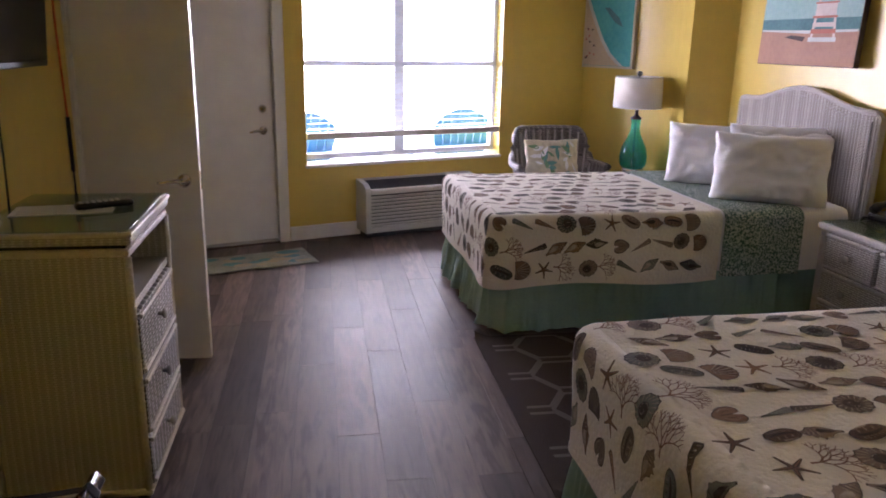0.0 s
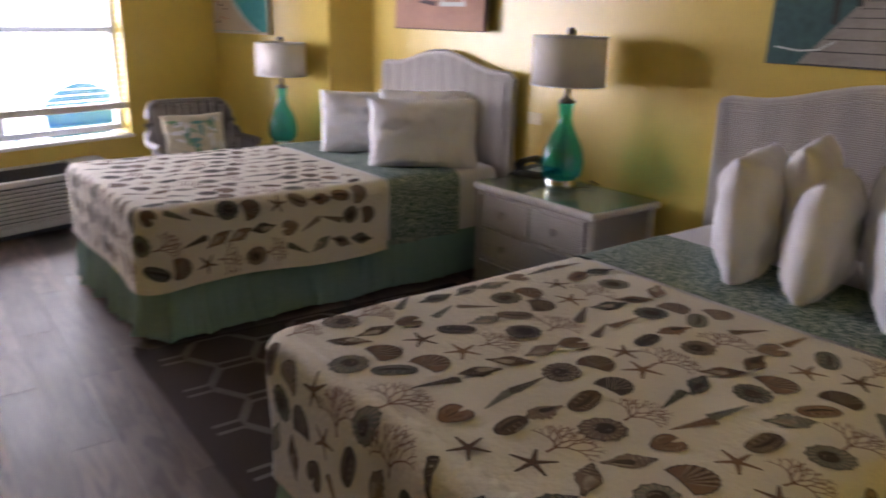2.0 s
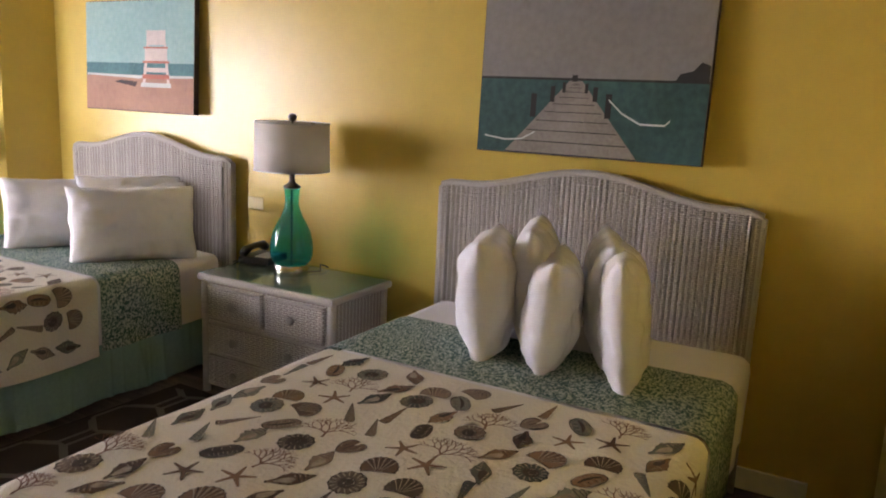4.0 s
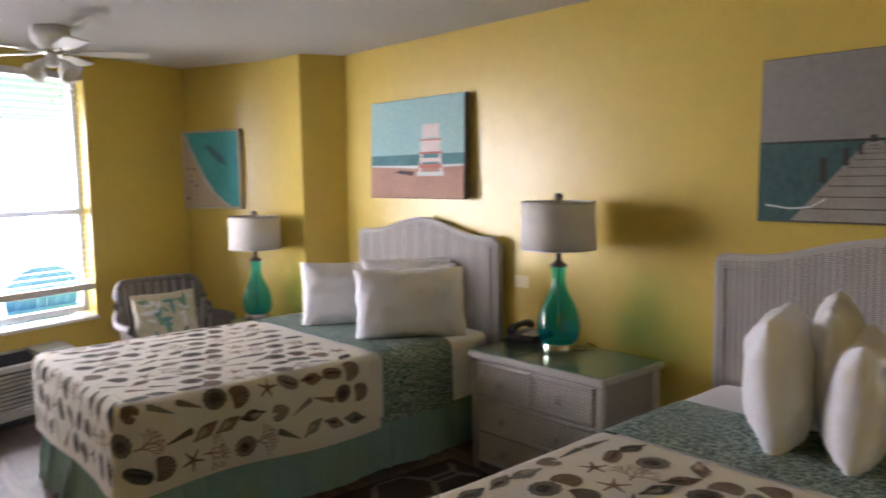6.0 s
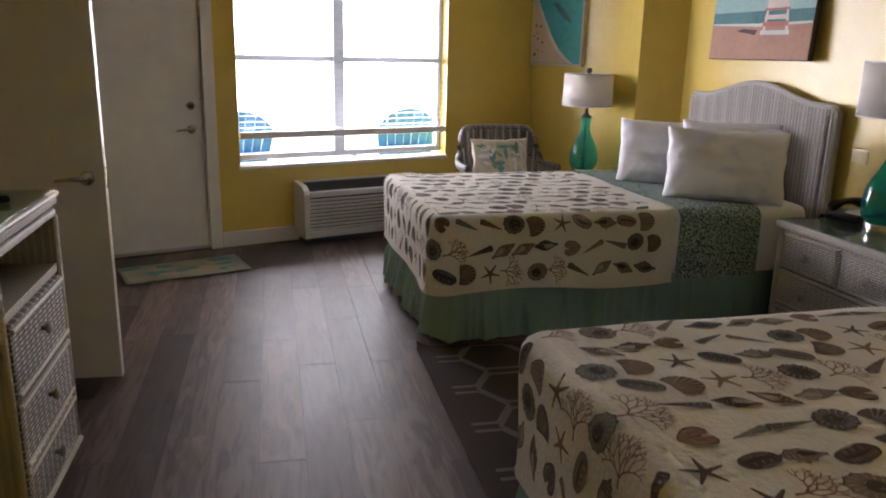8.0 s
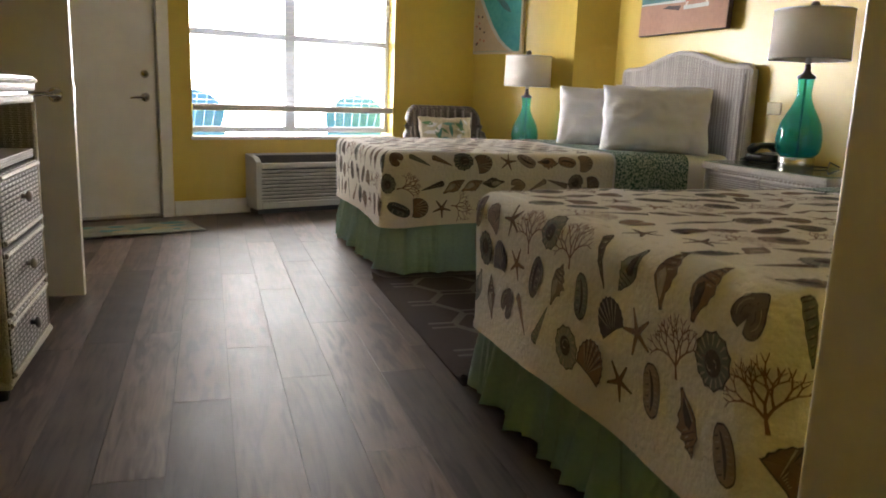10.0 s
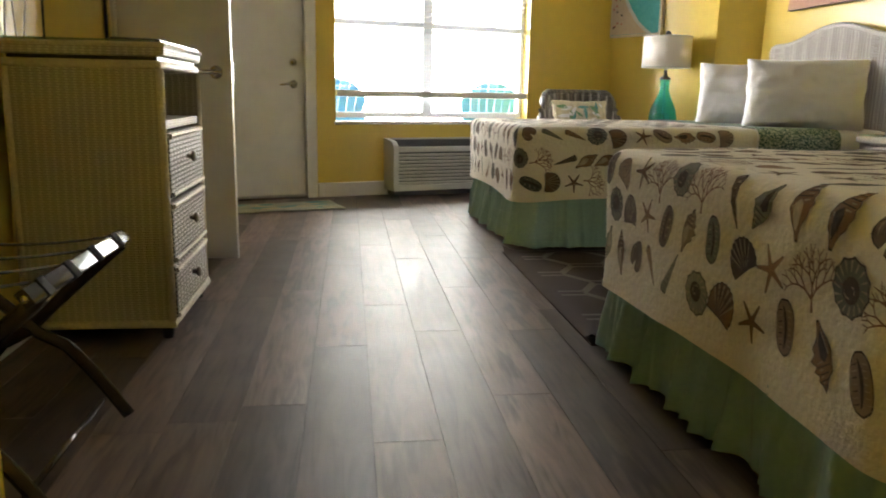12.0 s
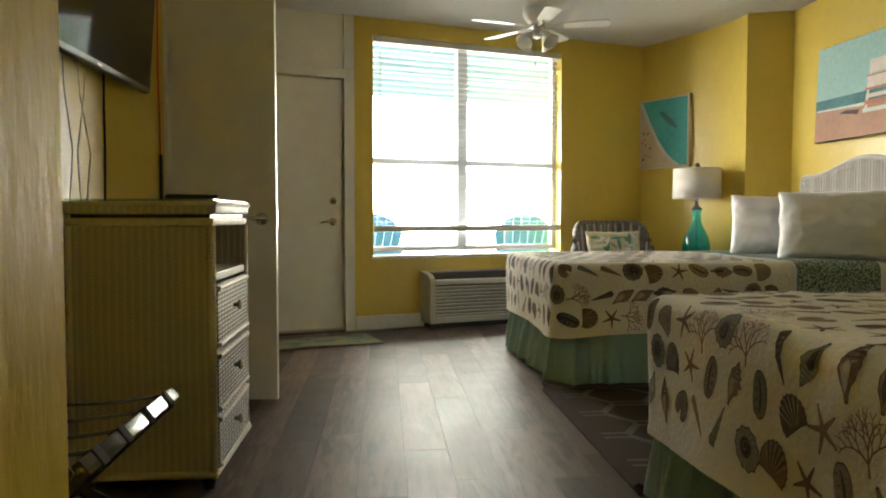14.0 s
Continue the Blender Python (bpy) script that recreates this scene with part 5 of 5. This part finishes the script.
# ---- cabinet ----
cab = empty("cabinet", pose(-0.72, 2.50, 0), "tall cream wicker cabinet with an open shelf and three drawers", "cabinet")
CW, CD, CH = 0.60, 0.47, 0.985
part("side_panel", box(0.0, 0.0, 0.055, CD, 0.022, 0.895, bevel=0.005), CANE_OLD, cab)
part("side_panel", box(0.0, CW - 0.022, 0.055, CD, CW, 0.895, bevel=0.005), CANE_OLD, cab)
part("back_panel", box(0.0, 0.022, 0.055, 0.015, CW - 0.022, 0.895), CANE_OLD, cab)
part("bottom_panel", box(0.015, 0.022, 0.055, CD - 0.01, CW - 0.022, 0.075), CANE_OLD, cab)
part("shelf", box(0.015, 0.022, 0.705, CD - 0.004, CW - 0.022, 0.735, bevel=0.004), CANE_OLD, cab)
part("middle_rail", box(-0.004, -0.004, 0.895, CD + 0.004, CW + 0.004, 0.922, bevel=0.008), CREAM_TRIM, cab, "wrapped cane rail")
# Black plate fills the gap under the lid, standing in for its shade.
part("turntable", box(0.012, 0.012, 0.922, CD - 0.010, CW - 0.012, 0.934), BLACK, cab, "swivel plate, black and wide to shade the gap under the lid")
part("top", box(-0.008, -0.006, 0.934, CD + 0.012, CW + 0.006, 0.974, bevel=0.010, seg=2), CANE_OLD, cab, "woven lid")
part("top_edge", tube([(-0.008, -0.006, 0.970), (CD + 0.012, -0.006, 0.970), (CD + 0.012, CW + 0.006, 0.970), (-0.008, CW + 0.006, 0.970)], 0.008, 6), CREAM_TRIM, cab)
part("glass_top", box(-0.002, 0.0, 0.9785, CD + 0.006, CW, 0.985, bevel=0.001), TABLE_GLASS, cab, "clear glass sheet")
for x in (0.006, CD - 0.004):
    for y in (0.004, CW - 0.004):
        part("corner_post", tube([(x, y, 0.05), (x, y, 0.896)], 0.013, 8), CREAM_TRIM, cab, "wrapped cane post", True)
part("base_rail", tube([(0.0, -0.002, 0.062), (CD, -0.002, 0.062), (CD + 0.004, CW, 0.062)], 0.013, 8), CREAM_TRIM, cab)
for k, (z0, z1) in enumerate(((0.070, 0.250), (0.262, 0.466), (0.480, 0.696))):
    dr = part("drawer", box(CD - 0.03, 0.03, z0, CD + 0.008, CW - 0.03, z1, bevel=0.006), CANE_FRONT, cab)
    part("drawer_edge", tube([(CD + 0.010, 0.036, z1 - 0.012), (CD + 0.010, CW - 0.036, z1 - 0.012)], 0.009, 6), CREAM_TRIM, dr)
    part("drawer_edge", tube([(CD + 0.010, 0.036, z0 + 0.012), (CD + 0.010, CW - 0.036, z0 + 0.012)], 0.009, 6), CREAM_TRIM, dr)
    km = knob_mesh(0.018)
    bmesh.ops.rotate(km, verts=km.verts, matrix=Matrix.Rotation(radians(180), 3, 'Z'))
    kb = part("knob", km, KNOB, dr, "grey knob", True)
    kb.location = (CD + 0.008, CW / 2, (z0 + z1) / 2 + 0.012)
for x in (0.04, CD - 0.03):
    for y in (0.04, CW - 0.04):
        part("caster", lathe([(0.0, 0), (0.018, 0.004), (0.022, 0.025), (0.012, 0.05), (0.0, 0.055)], 12, cap=False), BLACK, cab).location = (x, y, 0)

rem = empty("remote_control", pose(-0.40, 2.84, 0.9865, 0, 0, -62), "black remote control lying on the cabinet", "remote control")
part("body", box(-0.024, -0.095, 0, 0.024, 0.095, 0.022, bevel=0.008, seg=2), BLACK, rem, "", True)
bt = bmesh.new()
for i in range(7):
    for j in range(3):
        box(-0.016 + j * 0.012, -0.08 + i * 0.02, 0.0215, -0.009 + j * 0.012, -0.07 + i * 0.02, 0.0245, bm=bt)
part("buttons", bt, GREYP, rem)
cd = tagged(part("printed_card", box(-0.16, -0.075, 0, 0.16, 0.075, 0.003), PAPER), "pale printed channel card under the remote", "card")
cd.matrix_world = pose(-0.52, 2.80, 0.9855, 0, 0, 8)
br = bmesh.new()
for k in range(5):
    box(-0.14, -0.055 + k * 0.025, 0.003, 0.10, -0.049 + k * 0.025, 0.0036, bm=br)
part("printed_lines", br, KNOB, cd, "grey printed lines")

# ---- television ----
tv = empty("television", pose(LEFT_X + 0.075, 2.72, 1.79, 0, 4, 0), "black flat television on a wall bracket", "television")
part("bezel", box(-0.022, -0.58, -0.34, 0.018, 0.58, 0.34, bevel=0.006), BLACK, tv)
part("screen", box(0.0175, -0.565, -0.318, 0.0195, 0.565, 0.328), SCREEN, tv, "glossy black screen")
part("logo_bar", box(0.0185, -0.02, -0.333, 0.0205, 0.02, -0.326), GREYP, tv)
part("bracket", box(-0.074, -0.20, -0.16, -0.022, 0.20, 0.16), DARKM, tv)
cabs = ((2.52, 0.003, IVORY, 0.10), (2.64, 0.0035, IVORY, 0.14), (2.74, 0.003, IVORY, -0.08), (2.90, 0.0045, BLACK, 0.02))
for y, r, mt, sw in cabs:
    c = part("cable", tube([(LEFT_X + 0.02, y, 1.60), (LEFT_X + 0.016, y + sw * 0.3, 1.35), (LEFT_X + 0.012, y + sw, 1.15), (LEFT_X + 0.010, y + sw * 0.6, 0.92), (LEFT_X + 0.010, y, 0.30)], r, 6), mt)
    tagged(c, "thin cable hanging down the wall from the television", "cable", "television cables")
oc = part("cable", tube([(LEFT_X + 0.008, 3.64, 2.3), (LEFT_X + 0.008, 3.63, 1.6), (LEFT_X + 0.010, 3.65, 1.22)], 0.005, 6), ORANGE)
tagged(oc, "orange cable hanging beside the open door", "cable")
part("cable_end", tube([(LEFT_X + 0.010, 3.65, 1.22), (LEFT_X + 0.010, 3.65, 0.98)], 0.009, 6), BLACK, oc, "black cable end")
bc = part("cable", tube([(LEFT_X + 0.008, 3.66, 1.0), (LEFT_X + 0.008, 3.66, 0.02)], 0.004, 6), BLACK)
tagged(bc, "dark cable hanging beside the open door", "cable")

# ---- luggage rack ----
rk = empty("luggage_rack", pose(-0.232, 1.335, 0), "folding espresso wood luggage rack with black straps", "luggage rack")
SPAN, LEN = 0.44, 0.60
for x, lean in ((0.0, 53), (-SPAN, -53)):
    rail = part("top_rail", box(-0.018, 0.0, -0.011, 0.018, LEN, 0.011, bevel=0.004, seg=2), DKWOOD, rk, "glossy dark top rail", True)
    rail.matrix_local = pose(x, 0, 0.468, 0, lean, 0)
    for y in (0.004, LEN - 0.004):
        part("rail_cap", lathe([(0.0, -0.005), (0.007, -0.004), (0.009, 0.0), (0.007, 0.004), (0.0, 0.005)], 12, cap=False), CHROME, rk, "bright screw cap", True).matrix_local = pose(x, y, 0.468, 90, 0, 0)
for y in (0.06, LEN - 0.04):
    for sgn in (1, -1):
        x0, x1 = (0.0, -SPAN) if sgn == 1 else (-SPAN, 0.0)
        pts = []
        for j in range(15):
            a = j / 14
            pts.append((x0 + (x1 - x0) * a - sgn * 0.050 * math.sin(math.pi * a) * (1 if a > 0.5 else 0.4), y + 0.012 * sgn, 0.455 - 0.445 * a))
        part("leg", tube(pts, 0.017, 8, 0.7), DKWOOD, rk, "curved dark leg", True)
for x in (-SPAN + 0.06, -0.066):
    part("stretcher", tube([(x, 0.06, 0.045), (x, LEN - 0.04, 0.045)], 0.007, 8), DKWOOD, rk, "", True)
for y in (0.075, 0.215, 0.365, 0.525):
    part("strap", sheet(lambda u, v, y=y: Vector((-SPAN * u, y - 0.013 + 0.026 * v, 0.482 - 0.020 * math.sin(math.pi * u))), 14, 1, 0.002), STRAP, rk, "black webbing strap")
    for x, lean in ((0.0, 53), (-SPAN, -53)):
        loop = part("strap_loop", box(-0.0205, y - 0.016, -0.014, 0.0205, y + 0.016, 0.014, bevel=0.002), STRAP, rk)
        loop.matrix_local = pose(x, 0, 0.468, 0, lean, 0)

# ---- ceiling fan ----
fan = empty("ceiling_fan", pose(1.50, 5.76, H_CEIL), "white flush-mounted ceiling fan with five blades and glass bell lights", "ceiling fan")
part("motor", lathe([(0.0, 0), (0.108, 0), (0.112, -0.012), (0.106, -0.018), (0.112, -0.024), (0.112, -0.062), (0.098, -0.092), (0.072, -0.116), (0.066, -0.130), (0.0, -0.130)], 36, cap=False), WHITE, fan, "white drum motor housing", True)
part("blade_ring", lathe([(0.0, -0.130), (0.058, -0.130), (0.062, -0.138), (0.058, -0.152), (0.0, -0.152)], 28, cap=False), CHROME, fan, "", True)
part("light_hub", lathe([(0.0, -0.152), (0.036, -0.152), (0.040, -0.175), (0.048, -0.198), (0.040, -0.222), (0.016, -0.236), (0.0, -0.238)], 28, cap=False), WHITE, fan, "", True)
for k in range(5):
    turn = Matrix.Rotation(radians(72 * k + 55), 4, 'Z')
    bm = sheet(lambda u, v: Vector((0.16 + 0.39 * u - 0.03 * max(0.0, u - 0.85) / 0.15 * abs(2 * v - 1) ** 3, (v - 0.5) * (0.098 + 0.030 * u) * (1 - 0.18 * max(0.0, 0.15 - u) / 0.15), 0)), 20, 8, 0.006)
    part("blade", bm, WHITE, fan).matrix_local = turn @ pose(0, 0, -0.142, -8, 0, 0)
    iron = tube([(0.050, 0, -0.141), (0.10, 0, -0.148), (0.15, 0, -0.146), (0.20, 0, -0.150)], [0.010, 0.008, 0.012, 0.010], 8)
    part("blade_iron", iron, WHITE, fan).matrix_local = turn
for k in range(4):
    a = radians(90 * k + 35)
    bell = lathe([(0.018, 0.0), (0.026, -0.012), (0.036, -0.04), (0.047, -0.070), (0.060, -0.092), (0.068, -0.100), (0.064, -0.099), (0.043, -0.068), (0.030, -0.036), (0.0, -0.016)], 24, cap=False)
    shade = part("bell_shade", bell, FROST, fan, "frosted glass bell", True)
    shade.matrix_local = pose(0.074 * math.cos(a), 0.074 * math.sin(a), -0.205) @ Matrix.Rotation(radians(-42), 4, Vector((-math.sin(a), math.cos(a), 0)))
    part("light_arm", tube([(0.03 * math.cos(a), 0.03 * math.sin(a), -0.190), (0.078 * math.cos(a), 0.078 * math.sin(a), -0.206)], 0.015, 8), WHITE, fan)
for dx, ln in ((0.03, 0.16), (-0.02, 0.20)):
    pc = part("pull_chain", tube([(dx, -0.02, -0.225), (dx, -0.02, -0.225 - ln)], 0.0018, 5), CHROME, fan)
    part("pull_bob", lathe([(0.0, -0.022), (0.006, -0.016), (0.005, 0.0), (0.0, 0.004)], 8, cap=False), DKWOOD, pc).location = (dx, -0.02, -0.225 - ln)

# ---- rug and mat ----
rug = empty("rug", I4, "dark brown rug with a pale lattice pattern between the beds", "rug")
RX0, RX1, RY0, RY1 = 1.155, 3.02, 2.36, 3.90


def rug_z(x, y):
    c = max(0.0, 1 - math.hypot(x - RX0, y - RY1) / 0.09) + max(0.0, 1 - math.hypot(x - RX0, y - RY0) / 0.09)
    return 0.008 + 0.035 * c ** 1.5


part("rug_top", sheet(lambda u, v: Vector((RX0 + (RX1 - RX0) * u, RY0 + (RY1 - RY0) * v, rug_z(RX0 + (RX1 - RX0) * u, RY0 + (RY1 - RY0) * v))), 60, 52), RUG, rug, "", True)
part("rug_backing", box(RX0, RY0, 0.0005, RX1, RY1, 0.006), RUG, rug)
lb = bmesh.new()


def rug_line(a, b, w=0.011):
    a, b = Vector(a), Vector(b)
    inside = all(RX0 + 0.03 < p.x < RX1 - 0.03 and RY0 + 0.03 < p.y < RY1 - 0.03 for p in (a, b))
    if inside:
        d = (b - a).normalized() * w
        n = Vector((-d.y, d.x))
        lb.faces.new([lb.verts.new((p.x, p.y, rug_z(p.x, p.y) + 0.002)) for p in (a - n, b - n, b + n, a + n)])


# long six-sided cells, staggered by half, with a narrow strip between the rows
FLAT, TIP, HALF, ROW = 0.085, 0.175, 0.146, 0.352
for i in range(-1, 9):
    for j in range(-1, 6):
        cx, cy = RX0 + 0.10 + i * (FLAT + TIP), RY0 + 0.13 + (j + 0.5 * (i % 2)) * ROW
        p = [Vector((cx + a, cy + b)) for a, b in ((-TIP, 0), (-FLAT, HALF), (FLAT, HALF), (TIP, 0), (FLAT, -HALF), (-FLAT, -HALF))]
        for a in range(6):
            q0, q1 = p[a], p[(a + 1) % 6]
            for k in range(3):
                rug_line(q0.lerp(q1, k / 3), q0.lerp(q1, (k + 1) / 3), 0.0105)
part("lattice", lb, RUG_LINE, rug, "pale grey lattice")["kind"] = "stuff"

dm = empty("door_mat", pose(-0.13, 5.50, 0, 0, 0, 19), "worn printed door mat with a faded sea pattern", "door mat")
part("mat_base", sheet(lambda u, v: Vector((-0.40 + 0.80 * u, -0.20 + 0.40 * v, 0.007 + 0.006 * max(0, math.sin(5 * u + 3 * v)) ** 3)), 24, 12, -0.006), MATC, dm, "", True)
mr = random.Random(9)
for k in range(16):
    ml = bmesh.new()
    x, y, r = mr.uniform(-0.33, 0.33), mr.uniform(-0.14, 0.14), mr.uniform(0.03, 0.075)
    n = 9
    f = ml.faces.new([ml.verts.new((x + r * (1 + 0.5 * mr.random()) * math.cos(2 * math.pi * i / n), y + 0.6 * r * (1 + 0.5 * mr.random()) * math.sin(2 * math.pi * i / n), 0.0148 + 0.0003 * k)) for i in range(n)])
    part("printed_shape", ml, SANDP if k % 2 else TEALP, dm)

# ---- floor boards ----
PW, PL = 0.1727, 1.22
ends = {0: 1.69, -1: 2.417, 2: 1.96, 1: 2.56}
meshes = {}
prnd = random.Random(11)


def board(x0, x1, y0, y1):
    key = (round(x1 - x0, 3), round(y1 - y0, 3))
    if key not in meshes:
        g = 0.0009
        b = box(g, g, -0.012, key[0] - g, key[1] - g, 0.0)
        me = bpy.data.meshes.new("plank")
        b.to_mesh(me)
        b.free()
        me.materials.append(PLANK)
        meshes[key] = me
    ob = new("plank", meshes[key])
    ob.parent = floor
    ob.location = (x0, y0, 0)


for r in range(-7, 22):
    x0 = 0.392 + r * PW
    if x0 > 3.75:
        break
    y = ends.get(r, prnd.uniform(0, PL)) - 4 * PL
    while y + PL < -1.9:
        y += PL
    while y < 7.25:
        top_y = min(y + PL, 6.15 + 0.343 * (x0 + PW))
        if top_y - y > 0.03 and (y < 5.9 or x0 < 3.1) and (y + PL > 0.6 or -0.25 < x0 < 1.4):
            start = max(y, -1.99) if -0.1 < x0 < 1.2 else max(y, 0.45)
            if top_y - start > 0.03:
                board(x0, x0 + PW, start, top_y)
        y += PL
